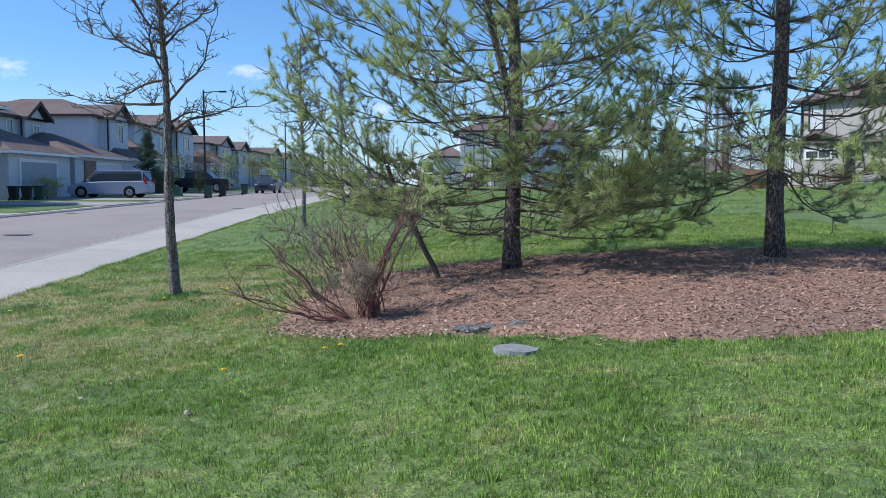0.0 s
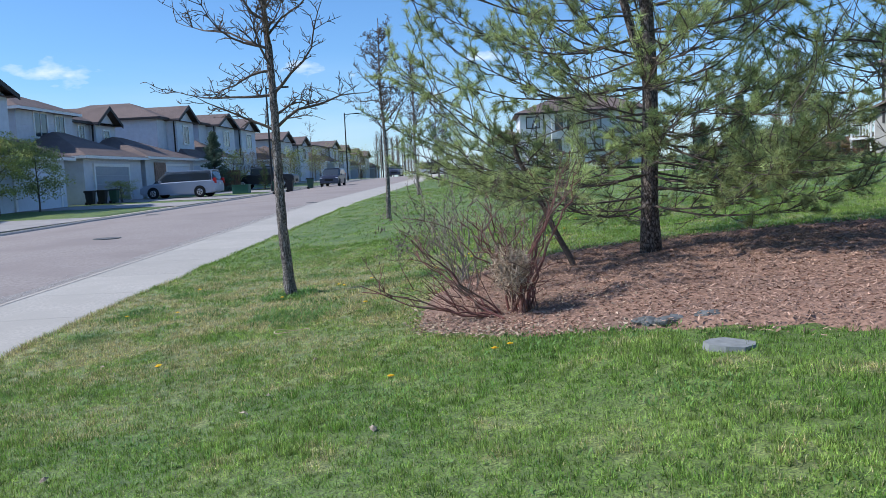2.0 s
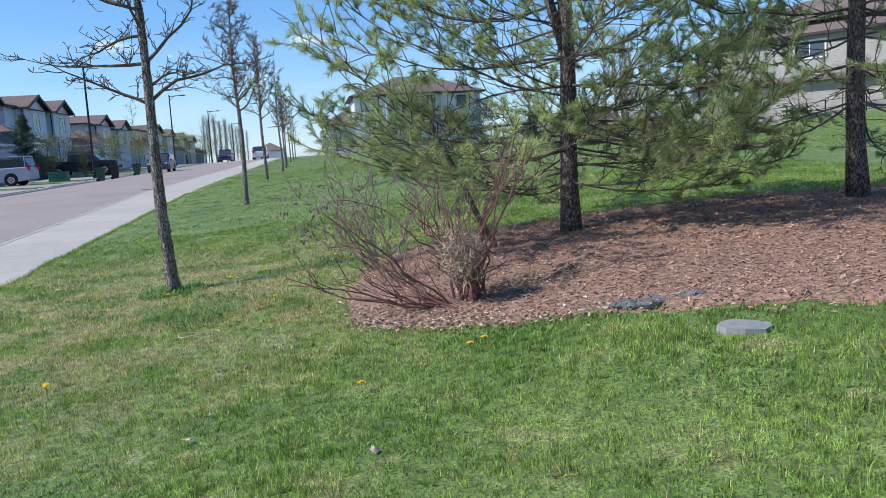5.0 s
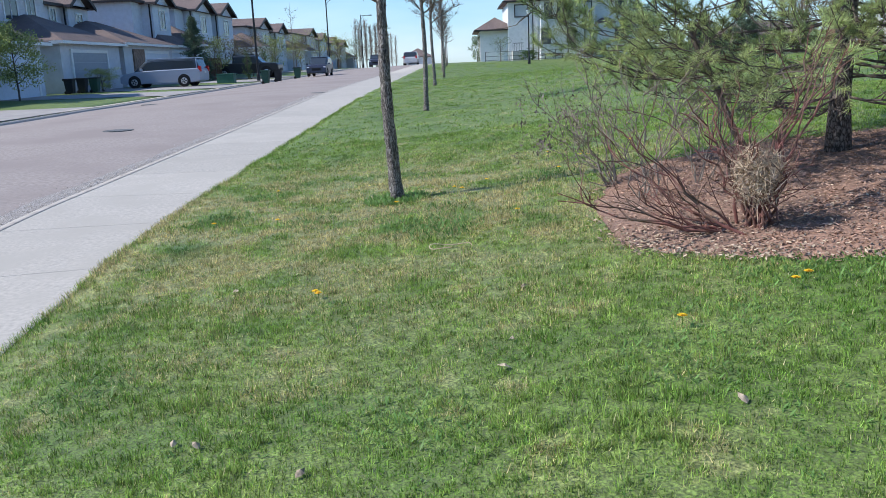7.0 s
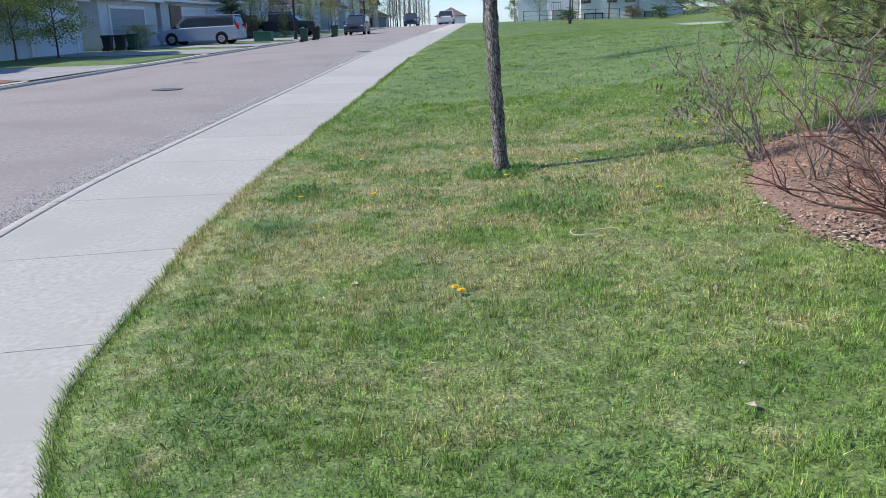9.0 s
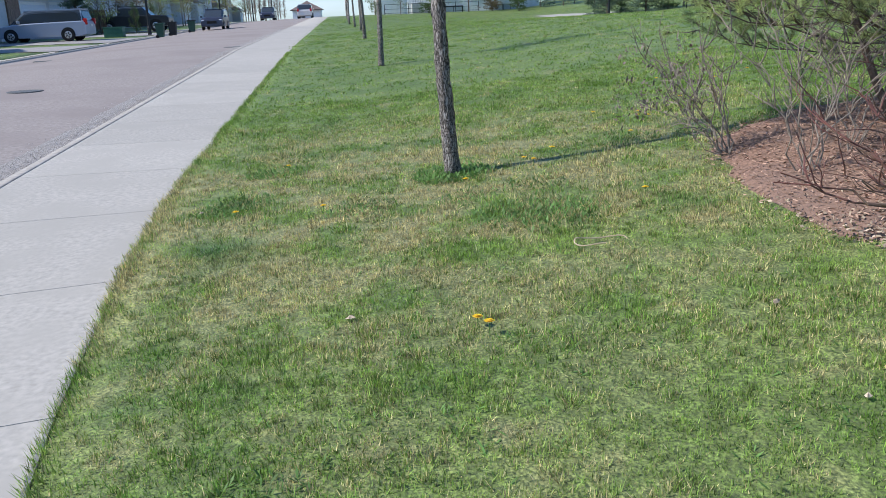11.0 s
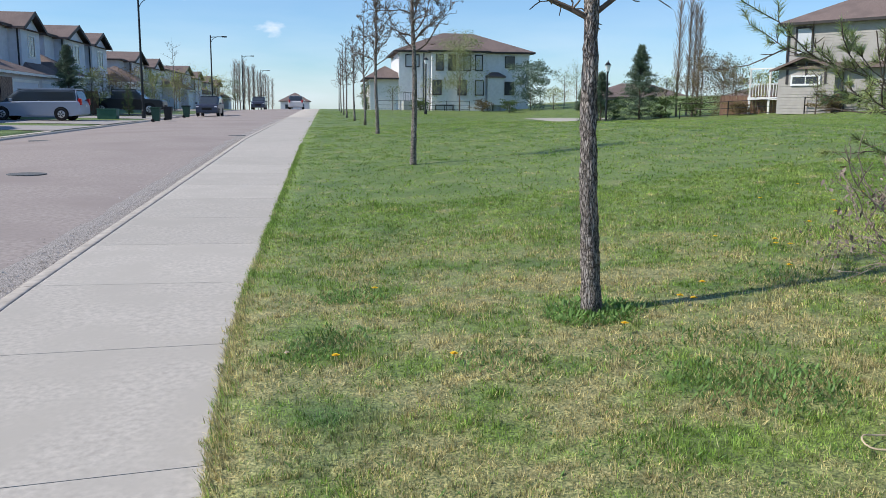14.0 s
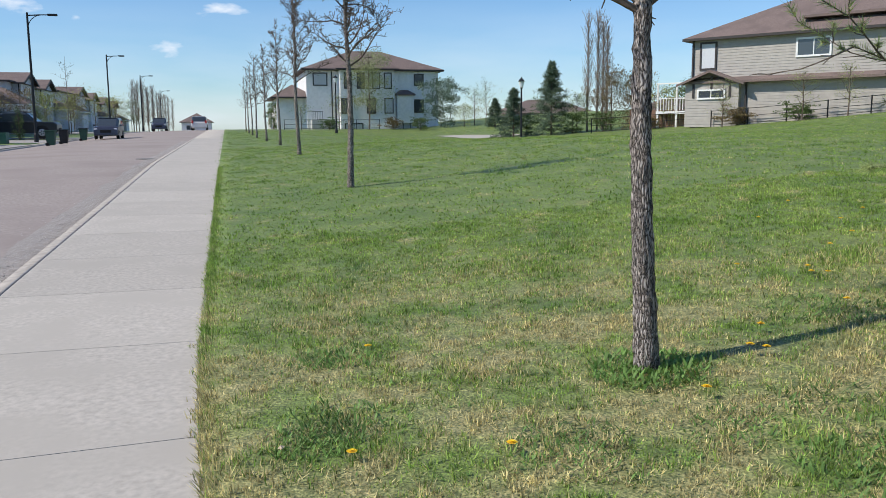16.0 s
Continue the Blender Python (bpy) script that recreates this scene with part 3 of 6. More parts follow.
verts, index, faces = [], {}, []
nx, ny, step = 66, 32, 0.2
for j in range(ny):
    for i in range(nx):
        x, y = -1.5 + i * step, 5.3 + j * step
        d = in_bed(x, y, 0.12 * noise.noise(Vector((x * 2.2, y * 2.2, 5))))
        verts.append((x, y, ground_z(x, y) + (min(0.05, d * 0.3) if d > 0 else -0.05 + max(d, -0.3) * 0.2) + 0.012 * noise.noise(Vector((x * 4, y * 4, 2)))))
faces = [(j * nx + i, j * nx + i + 1, (j + 1) * nx + i + 1, (j + 1) * nx + i) for j in range(ny - 1) for i in range(nx - 1)]
tagged(raw("mulch_bed", verts, faces, MULCH, None, "planting bed of reddish-brown bark mulch", True), category="mulch bed", kind="structure")

# bark chips
rng = np.random.default_rng(4)
chips = []
while len(chips) < 42000:
    x, y = rng.uniform(-1.3, 8.0), rng.uniform(5.4, 11.3)
    if rng.random() > 1.25 - 0.16 * abs(x - 1.5):
        continue
    d = in_bed(x, y, rng.normal(0, 0.09))
    if d < 0:
        continue
    c = np.array((x, y, ground_z(x, y) + min(0.05, d * 0.3) + 0.004 + rng.uniform(0, 0.012)))
    a = rng.uniform(0, math.tau)
    ln, wd = rng.uniform(0.006, 0.022), rng.uniform(0.0025, 0.006)
    u = np.array((math.cos(a), math.sin(a), rng.normal(0, 0.3)))
    w = np.array((-math.sin(a), math.cos(a), rng.normal(0, 0.4)))
    chips.append((c - u * ln - w * wd, c + u * ln - w * wd * 0.6, c + u * ln * 0.8 + w * wd, c - u * ln * 0.9 + w * wd))
tagged(triangles("bark_chips", np.array(chips), 4, CHIP, None, "loose shreds of reddish bark covering the bed"), category="mulch", kind="stuff")


# ---- grass ----
def grass(name, count, area, height, width, label, seed, mat=None, lean=0.9, tuft=12, loose=0.02):
    """Blades in small tufts that lean outwards, with gaps between them."""
    g = np.random.default_rng(seed)
    x0, x1, y0, y1 = area
    pts, patch = [], []
    for x, y in zip(g.uniform(x0, x1, count // tuft), g.uniform(y0, y1, count // tuft)):
        if x < walk_edge(y) - 0.02 + 0.06 * noise.noise(Vector((0, y * 5, 1))):
            continue
        if -1.6 < x < 12 and 5.2 < y < 11.7 and in_bed(x, y, 0.15 * noise.noise(Vector((x * 3, y * 3, 0)))) > 0.03:
            continue
        pts.append((x, y, ground_z(x, y) - 0.004))
        patch.append(0.76 + 0.9 * max(0.0, noise.noise(Vector((x * 1.4, y * 1.4, 7)))) + 0.75 * max(0.0, noise.noise(Vector((x * 5.5, y * 5.5, 3)))))
    tall = np.repeat(np.array(patch) * g.uniform(0.6, 1.4, len(patch)), tuft)
    p = np.repeat(np.array(pts), tuft, 0)
    n = len(p)
    off = g.normal(0, loose, (n, 2))
    p[:, :2] += off
    a = g.uniform(0, math.tau, n)
    t = np.arctan2(off[:, 1], off[:, 0]) + g.normal(0, 0.9, n)
    h = height * g.uniform(0.5, 1.2, n) * tall
    tilt = np.abs(g.normal(0.2, lean, n))
    sd = np.stack((np.cos(a), np.sin(a), a * 0), 1) * width * 0.5
    tip = p + np.stack((np.cos(t) * np.sin(tilt) * h, np.sin(t) * np.sin(tilt) * h, np.abs(np.cos(tilt)) * h), 1)
    return tagged(triangles(name, np.stack((p - sd, p + sd, tip), 1), 3, mat or BLADE, None, label), category="grass", kind="stuff")


grass("grass", 720000, (-5.5, 4.7, 2.2, 9.5), 0.036, 0.0058, "short mown lawn grass, green with dry blades", 11, lean=0.85, tuft=14, loose=0.016)
grass("grass", 360000, (-5.5, 7.0, 9.5, 17.0), 0.038, 0.0080, "short mown lawn grass, green with dry blades", 12, lean=0.8, tuft=12, loose=0.022)
grass("grass", 240000, (-5.5, 24.0, 17.0, 42.0), 0.036, 0.022, "short mown lawn grass further off", 13, BLADEFAR, tuft=8, loose=0.05)
grass("grass", 120000, (-5.5, 34.0, 42.0, 92.0), 0.024, 0.06, "mown lawn grass at the back of the park", 14, BLADEFAR, tuft=6, loose=0.1)


# longer blades leaning over the edge of the sidewalk
g = np.random.default_rng(19)
n = 15000
ye = 2.2 + 27 * g.random(n) ** 1.6
p = np.array([(walk_edge(y) + abs(g.normal(0, 0.05)) - 0.015, y, 0) for y in ye])
p[:, 2] = [ground_z(q[0], q[1]) for q in p]
hh, t = g.uniform(0.03, 0.085, n), g.normal(math.pi, 0.9, n)
ti = np.abs(g.normal(0.55, 0.45, n))
tip = p + np.stack((np.cos(t) * np.sin(ti) * hh, np.sin(t) * np.sin(ti) * hh, np.cos(ti) * hh), 1)
a = g.uniform(0, math.tau, n)
sd = np.stack((np.cos(a), np.sin(a), a * 0), 1) * 0.003
tagged(triangles("grass_edge", np.stack((p - sd, p + sd, tip), 1), 3, BLADE, None, "longer grass blades leaning over the sidewalk edge"), category="grass", kind="stuff")


# ---- bare street trees ----
def twist(p, d, length, steps, wander, r):
    pts = [Vector(p)]
    d = Vector(d).normalized()
    for k in range(steps):
        d = (d + Vector((r.gauss(0, wander), r.gauss(0, wander), r.gauss(0, wander)))).normalized()
        pts.append(pts[-1] + d * length / steps)
    return pts, d


def bare_tree(x, y, height, crown, seed, girth=0.065, lean=(-0.03, 0.0), spread=1.35, detail=1.0, label="young bare street tree with knobbly twigs and rough grey bark", z=None, limbs=(), climb=(0.15, 0.6)):
    r = random.Random(seed)
    tree = thing("street_tree", pose(x, y, ground_z(x, y) if z is None else z), label, "tree", "row of street trees")
    trunk = bmesh.new()
    n = 44 if detail >= 1 else 18
    pts = []
    for k in range(n + 1):
        f = k / n
        pts.append(Vector((lean[0] * height * f + 0.02 * math.sin(f * 9 + seed), lean[1] * height * f + 0.02 * math.cos(f * 7 + seed), height * f - 0.03)))
    radii = [girth * (1 + 0.25 * math.exp(-k / n * 60)) * (1 - 0.88 * (k / n) ** 1.15) for k in range(n + 1)]
    tube(trunk, pts, radii, 14)
    if detail >= 1:
        bmesh.ops.subdivide_edges(trunk, edges=trunk.edges[:], cuts=2)
        for v in trunk.verts:
            q = v.co * 1.0
            k = noise.noise(Vector((q.x * 34, q.y * 34, q.z * 9)))
            c = Vector((lean[0] * q.z, lean[1] * q.z, q.z))
            away = (q - c)
            if away.length > 1e-4:
                v.co += away.normalized() * (0.013 * k + 0.010 * noise.noise(Vector((q.x * 80, q.y * 80, q.z * 26))))
    count = int(20 * detail) + 6
    part_list = []
    for b in range(count):
        twigs = bmesh.new()
        part_list.append(twigs)
        f = crown + (1 - crown) * 0.9 * (b / count) ** 1.1
        i = f * n
        base = pts[int(i)].lerp(pts[min(int(i) + 1, n)], i - int(i))
        a = b * 2.4 + r.uniform(-0.4, 0.4)
        ln = spread * (1.0 - 0.72 * (f - crown) / (1 - crown)) * r.uniform(0.75, 1.15)
        rise = r.uniform(*climb)
        if b < len(limbs):
            lz, la, ln, rise = limbs[b]
            a, f = radians(la), lz / height
            i = f * n
            base = pts[int(i)].lerp(pts[min(int(i) + 1, n)], i - int(i))
        limb, d = twist(base, (math.cos(a), math.sin(a), rise), ln, 7, 0.2, r)
        for k in range(1, 8):
            limb[k].z += 0.10 * ln * (k / 7) ** 2
        r0 = max(0.007, girth * 0.31 * (1 - 0.6 * (f - crown) / (1 - crown)))
        tube(twigs, limb, [r0 * (1 - 0.8 * k / 7) for k in range(8)], 6)
        for s_ in range(int(15 * detail)):
            k = r.randint(1, 7)
            ang = r.uniform(0, math.tau)
            side = Vector((math.cos(ang), math.sin(ang), r.uniform(0.0, 1.3)))
            tw, dd = twist(limb[k], d * 0.7 + side, ln * r.uniform(0.16, 0.42), 4, 0.28, r)
            tube(twigs, tw, [0.0065, 0.0055, 0.0048, 0.004, 0.003], 4)
            for e_ in range(int(5 * detail)):
                st = tw[r.randint(1, 4)]
                ang = r.uniform(0, math.tau)
                spur, _ = twist(st, dd * 0.5 + Vector((math.cos(ang), math.sin(ang), r.uniform(0, 1.0))), r.uniform(0.03, 0.11), 2, 0.3, r)
                tube(twigs, spur, [0.0042, 0.0048, 0.0035], 3)
    part("trunk", trunk, BARK, tree, "rough fissured grey-brown bark", smooth=True)
    for twigs in part_list:
        part("branch", twigs, TWIG, tree)
    return tree


bare_tree(-2.93, 10.9, 5.2, 0.40, 3, 0.066, (-0.035, 0.0), 1.3, limbs=((2.02, 5, 1.25, 0.55), (2.0, 178, 1.0, 0.3), (2.15, 80, 0.8, 0.6), (2.42, 174, 1.3, 0.04), (2.42, 15, 1.25, 1.25), (2.7, 195, 0.9, 0.1), (2.75, 260, 0.9, 0.5), (2.95, 168, 1.5, 0.5), (3.1, 20, 0.9, 0.8)))
for k, (x, y, h, sd) in enumerate(((-3.0, 21.95, 5.0, 5), (-3.1, 32.4, 5.4, 8), (-2.95, 44.0, 5.4, 13), (-3.1, 53.5, 5.2, 21), (-3.3, 62, 5.4, 4), (-3.3, 72, 5.5, 6), (-3.3, 82, 5.5, 9), (-3.3, 92, 5.5, 10))):
    bare_tree(x, y, h, 0.40 if k else 0.44, sd, 0.060, (-0.012, 0.0), 1.0, 1.1 if k < 2 else 0.9 if k < 5 else 0.55, climb=(0.3, 0.9) if k == 0 else (0.6, 1.7))


# ---- pines ----
def needles(store, a, b, count, length, r, spread=0.9):
    """Needles round a twig from a to b, pointing forward and out."""
    a, b = np.array(a), np.array(b)
    d = b - a
    d /= np.linalg.norm(d) + 1e-6
    t = r.random(count) ** 0.8
    p = a + (b - a) * t[:, None]
    rnd = r.normal(0, 1, (count, 3))
    rnd -= (rnd @ d)[:, None] * d
    rnd /= np.linalg.norm(rnd, axis=1)[:, None] + 1e-6
    way = d * r.uniform(0.5, 1.1, count)[:, None] + rnd * spread
    way[:, 2] += 0.12
    way /= np.linalg.norm(way, axis=1)[:, None]
    ln = length * r.uniform(0.7, 1.15, count)
    side = np.cross(way, r.normal(0, 1, (count, 3)))
    side /= np.linalg.norm(side, axis=1)[:, None] + 1e-6
    w = 0.0024
    store.append(np.stack((p - side * w, p + side * w, p + way * ln[:, None]), 1))


def pine(x, y, height, reach, first, seed, girth, label, fork=None, bare=0.25, per=52, lean=(-0.01, 0.0), gap=0.3, sparse=1.0, extra=()):
    r, g = random.Random(seed), np.random.default_rng(seed)
    tree = thing("pine_tree", pose(x, y, ground_z(x, y) + 0.03), label, "tree", "pines in the planting bed")
    trunk = bmesh.new()
    n = 16
    pts = [Vector((lean[0] * height * k / n + 0.03 * math.sin(k * 0.9 + seed), lean[1] * height * k / n + 0.03 * math.cos(k * 0.7 + seed), height * k / n - 0.04)) for k in range(n + 1)]
    tube(trunk, pts, [girth * (1.25 if k == 0 else 1) * (1 - 0.93 * k / n) for k in range(n + 1)], 14)
    if fork:
        z, top = fork
        i = z / height * n
        base = pts[int(i)].lerp(pts[int(i) + 1], i - int(i))
        fp = [base + (Vector(top) - base) * (k / 8) + Vector((-0.22 * math.sin(math.pi * k / 8) * 0.6, 0, 0)) for k in range(9)]
        tube(trunk, fp, [girth * 0.55 * (1 - 0.85 * k / 8) for k in range(9)], 10)
    z = first
    todo = list(extra)
    while z < height - 0.2:
        z = todo[0][0] if todo else first if z < first or z == -1 else z
        f = max(0.0, (z - first) / (height - first))
        L = reach * (1 - f) ** 0.75 * (0.9 if f < 0.06 else 1.0)
        i = z / height * n
        base = pts[int(i)].lerp(pts[min(int(i) + 1, n)], i - int(i))
        a0 = r.uniform(0, math.tau)
        number = 1 if todo else 5
        given = todo.pop(0) if todo else None
        for b in range(number):
            limbs, store = bmesh.new(), []
            a = a0 + math.tau * b / number + r.uniform(-0.3, 0.3)
            ln = L * r.uniform(0.7, 1.12)
            rise = (-0.08 if z < 1.4 else 0.05 if z < 2.4 else 0.28) + r.uniform(-0.12, 0.14)
            if given:
                a, ln, rise = radians(given[1]), given[2], given[3]
            limb, d = twist(base, (math.cos(a), math.sin(a), rise), ln, 8, 0.13, r)
            for k in range(9):
                limb[k].z += 0.16 * ln * (k / 8) ** 2.2 - 0.05 * ln * math.sin(math.pi * k / 8)
            r0 = max(0.008, 0.062 * girth * (1.2 + ln / reach))
            tube(limbs, limb, [r0 * (1 - 0.78 * k / 8) for k in range(9)], 6)
            fronds = int((8 + 7.5 * ln) * (0.68 if given and abs(given[1]) < 120 else sparse))
            for q in range(fronds):
                u = 0.12 + 0.88 * (q + r.random()) / fronds
                i2 = min(u * 8, 7.99)
                st = limb[int(i2)].lerp(limb[int(i2) + 1], i2 - int(i2))
                way = (limb[int(i2) + 1] - limb[int(i2)]).normalized()
                sgn = 1 if q % 2 else -1
                sd = way.cross(Vector((0, 0, 1))).normalized() * sgn
                long = ln * r.uniform(0.12, 0.30) * (1.3 - 0.55 * u) + 0.06
                tw, td = twist(st, way * 0.8 + sd * r.uniform(0.3, 1.0) + Vector((0, 0, r.uniform(-0.35, 0.6))), long, 5, 0.22, r)
                for k in range(6):
                    tw[k].z += 0.22 * long * (k / 5) ** 2
                tube(limbs, tw, [0.0058, 0.0052, 0.0047, 0.0042, 0.0038, 0.0034], 4)
                dead = r.random() < (0.92 if u < bare else 0.22 if given else 0.40 if u < 0.5 else 0.08)
                for e_ in range(r.randint(3, 5)):
                    s2 = tw[r.randint(1, 5)]
                    ang = r.uniform(0, math.tau)
                    sp, _ = twist(s2, td + Vector((math.cos(ang), math.sin(ang), r.uniform(-0.1, 0.9))) * 0.8, r.uniform(0.05, 0.15), 2, 0.2, r)
                    tube(limbs, sp, [0.0042, 0.0038, 0.003], 3)
                    if not dead:
                        needles(store, sp[0].lerp(sp[-1], 0.2), sp[-1], per, 0.078, g, 0.95)
                if not dead:
                    needles(store, tw[3], tw[5], int(per * 1.5), 0.08, g, 0.95)
            needles(store, limb[7], limb[8], int(per * 2.6), 0.085, g, 0.95)
            made = part("limb", limbs, PINETWIG, tree)
            triangles("needles", np.concatenate(store), 3, NEEDLE, made, "yellow-green needle tufts")
        z = z + gap * r.uniform(0.8, 1.25) if not given else -1
    bmesh.ops.recalc_face_normals(trunk, faces=trunk.faces[:])
    part("trunk", trunk, PINEBARK, tree, "dark scaly bark", smooth=True)
    return tree


pine(1.2, 10.0, 8.2, 2.75, 0.55, 17, 0.097, "tall pine with open whorled branches and a forked trunk", fork=(1.75, (-0.75, 0.1, 6.0)), sparse=0.76, extra=((1.2, 153, 2.95, 0.06), (0.65, 157, 2.6, 0.1), (2.1, 160, 2.9, 0.2), (2.5, 185, 2.75, 0.2), (0.95, 172, 2.7, 0.02), (1.4, 195, 2.6, 0.1), (0.9, -15, 2.3, 0.0), (0.75, -42, 2.0, 0.0), (1.2, -5, 2.5, 0.02), (1.0, 12, 2.3, 0.03), (0.7, -25, 1.9, 0.05), (1.1, -60, 1.9, 0.0), (1.35, -70, 1.6, -0.05), (1.2, -95, 1.35, -0.05), (1.5, -40, 1.9, -0.1), (1.45, -110, 1.3, -0.05), (1.0, -80, 1.3, 0.0), (1.3, -22, 2.0, -0.1)))
pine(3.97, 9.42, 8.8, 2.4, 1.0, 29, 0.098, "tall pine with a straight dark trunk and sparse lower branches", bare=0.33, sparse=0.74)


# ---- shrubs in the bed ----
def shrub(x, y, groups, seed, label, mat, thick=0.009):
    """groups: how many stems, direction and its spread (radians), reach, height, twigs on a stem."""
    r = random.Random(seed)
    bush = thing("shrub", pose(x, y, ground_z(x, y) + 0.02), label, "shrub")
    for stems, aim, fan, reach, height, twigs in groups:
        for k in range(stems):
            bm = bmesh.new()
            a = r.gauss(aim, fan)
            out = reach * r.uniform(0.55, 1.1)
            h = height * r.uniform(0.65, 1.1)
            b = Vector((r.gauss(0, 0.06), r.gauss(0, 0.06), -0.03))
            end = Vector((math.cos(a) * out, math.sin(a) * out, h))
            bow = 0.75 if h > out else 1.5
            pts = []
            for q in range(11):
                f = q / 10
                p = b.lerp(end, f)
                p.z = b.z + (end.z - b.z) * f ** bow
                pts.append(p + Vector((r.gauss(0, 0.02), r.gauss(0, 0.02), r.gauss(0, 0.014))))
            t = thick * r.uniform(0.6, 1.25)
            tube(bm, pts, [t * (1 - 0.72 * q / 10) for q in range(11)], 6)
            for q in range(twigs):
                i = r.randint(3, 9)
                ang = r.uniform(0, math.tau)
                tw, td = twist(pts[i], (pts[i + 1] - pts[i]).normalized() + Vector((math.cos(ang), math.sin(ang), 0.5)) * 0.75, r.uniform(0.15, 0.5), 5, 0.18, r)
                tube(bm, tw, [0.005, 0.0045, 0.004, 0.0035, 0.003, 0.0022], 4)
                for e_ in range(2):
                    sp, _ = twist(tw[r.randint(1, 4)], td * 0.5 + Vector((r.gauss(0, 0.7), r.gauss(0, 0.7), 0.4)), r.uniform(0.06, 0.22), 3, 0.25, r)
                    tube(bm, sp, [0.0026, 0.0022, 0.0019, 0.0015], 3)
            part("stem", bm, mat, bush)
    return bush


shrub(-0.30, 7.82, ((7, 0.35, 0.3, 0.5, 1.12, 3), (9, 1.6, 1.1, 0.28, 0.75, 2), (6, 2.5, 0.5, 0.62, 0.95, 3), (8, -1.2, 1.3, 0.22, 0.36, 2)), 5, "bare shrub with upright red-brown stems", REDSTEM, 0.0105)
shrub(-0.33, 7.82, ((6, 3.05, 0.2, 1.35, 0.30, 3), (6, 2.8, 0.35, 1.05, 0.72, 3)), 9, "bare shrub with low stems sweeping over the grass", REDSTEM, 0.0105)
seedy = shrub(-0.82, 10.1, ((8, 2.9, 0.5, 0.75, 0.8, 5), (4, 1.0, 0.9, 0.45, 0.95, 5)), 12, "bare grey-brown shrub with withered hanging leaves", GREYSTEM, 0.007)
clusters, g_dry = [], np.random.default_rng(63)
for k in range(80):
    a = g_dry.normal(2.9, 0.55)
    c = np.array((math.cos(a) * g_dry.uniform(0.3, 0.95), math.sin(a) * g_dry.uniform(0.2, 0.8), g_dry.uniform(0.3, 0.85)))
    for q in range(7):
        b = c + g_dry.normal(0, 1, 3) * (0.02, 0.02, 0.03)
        u = g_dry.normal(0, 1, 3) * (0.008, 0.008, 0.013)
        w = g_dry.normal(0, 0.006, 3)
        clusters.append((b - u, b + w, b + u, b - w))
tagged(triangles("withered_leaves", np.array(clusters), 4, DRYLEAF, seedy, "withered drooping grey-brown leaves"), kind="stuff")
shrub(-0.75, 9.1, ((6, 2.4, 1.1, 0.55, 1.0, 6), (3, 0.2, 0.9, 0.5, 1.1, 6)), 14, "dense bare grey-brown shrub", GREYSTEM, 0.006)
shrub(-0.15, 9.5, ((8, 1.2, 2.2, 0.6, 1.1, 6),), 15, "dense bare grey-brown shrub", GREYSTEM, 0.006)

# dry straw-coloured clump and leaf litter at the shrub's foot
g = np.random.default_rng(8)
n = 1700
p = g.normal(0, 1, (n, 3))
p *= (g.random(n) ** 0.4 / np.linalg.norm(p, axis=1))[:, None] * np.array((0.16, 0.15, 0.15))
p += np.array((-0.38, 7.64, ground_z(-0.38, 7.64) + 0.46))
p[::3, 2] -= 0.1
tip = p + g.normal(0, 0.05, (n, 3)) + np.array((0, 0, 0.02))
sd = np.cross(tip - p, g.normal(0, 1, (n, 3)))
sd *= 0.0035 / np.linalg.norm(sd, axis=1)[:, None]
tagged(triangles("dry_grass_clump", np.stack((p - sd, p + sd, tip), 1), 3, LITTER, None, "clump of dry straw-coloured grass among the stems"), category="dry grass", kind="stuff")
leaves = []
for k in range(3600):
    x, y = g.normal(-0.5, 0.6), g.normal(7.7, 0.6)
    if in_bed(x, y) < -0.12:
        continue
    c = np.array((x, y, ground_z(x, y) + 0.03 + g.uniform(0, 0.03)))
    u, w = g.normal(0, 1, 3), g.normal(0, 1, 3)
    u[2] *= 0.35
    w[2] *= 0.35
    u *= 0.017 / np.linalg.norm(u)
    w *= 0.011 / np.linalg.norm(w)
    leaves.append((c - u, c + w, c + u, c - w))
tagged(triangles("leaf_litter", np.array(leaves), 4, LITTER, None, "curled pale brown dead leaves under the shrub"), category="leaf litter", kind="stuff")

# dead leaning stem
bm = bmesh.new()
p0, p1 = Vector((0.33, 9.82, 0.30)), Vector((-0.25, 9.86, 1.57))
lean_pts = [p0.lerp(p1, k / 8) + Vector((0.012 * math.sin(k * 1.7), 0, 0.015 * math.cos(k * 2.1))) for k in range(9)]
tube(bm, lean_pts, [0.032 - 0.001 * k for k in range(9)], 8)
tagged(part("fallen_branch", bm, TWIG, None, "dark dead pine bough leaning across the bed"), category="branch")


# ---- buildings ----
def clad(x0, x1, y0, y1, z0, z1, pitch=0.19, lip=0.02):
    """Walls in lapped boards: each board's foot stands proud of the one below."""
    bm = bmesh.new()
    rings = []
    n = max(1, round((z1 - z0) / pitch))
    for k in range(n):
        for z, o in ((z0 + (z1 - z0) * k / n, lip), (z0 + (z1 - z0) * (k + 1) / n, 0.0)):
            rings.append([bm.verts.new(p) for p in ((x0 - o, y0 - o, z), (x1 + o, y0 - o, z), (x1 + o, y1 + o, z), (x0 - o, y1 + o, z))])
    for a, b in zip(rings, rings[1:]):
        for k in range(4):
            bm.faces.new((a[k], a[(k + 1) % 4], b[(k + 1) % 4], b[k]))
    bm.faces.new(rings[0][::-1])
    bm.faces.new(rings[-1])
    return bm


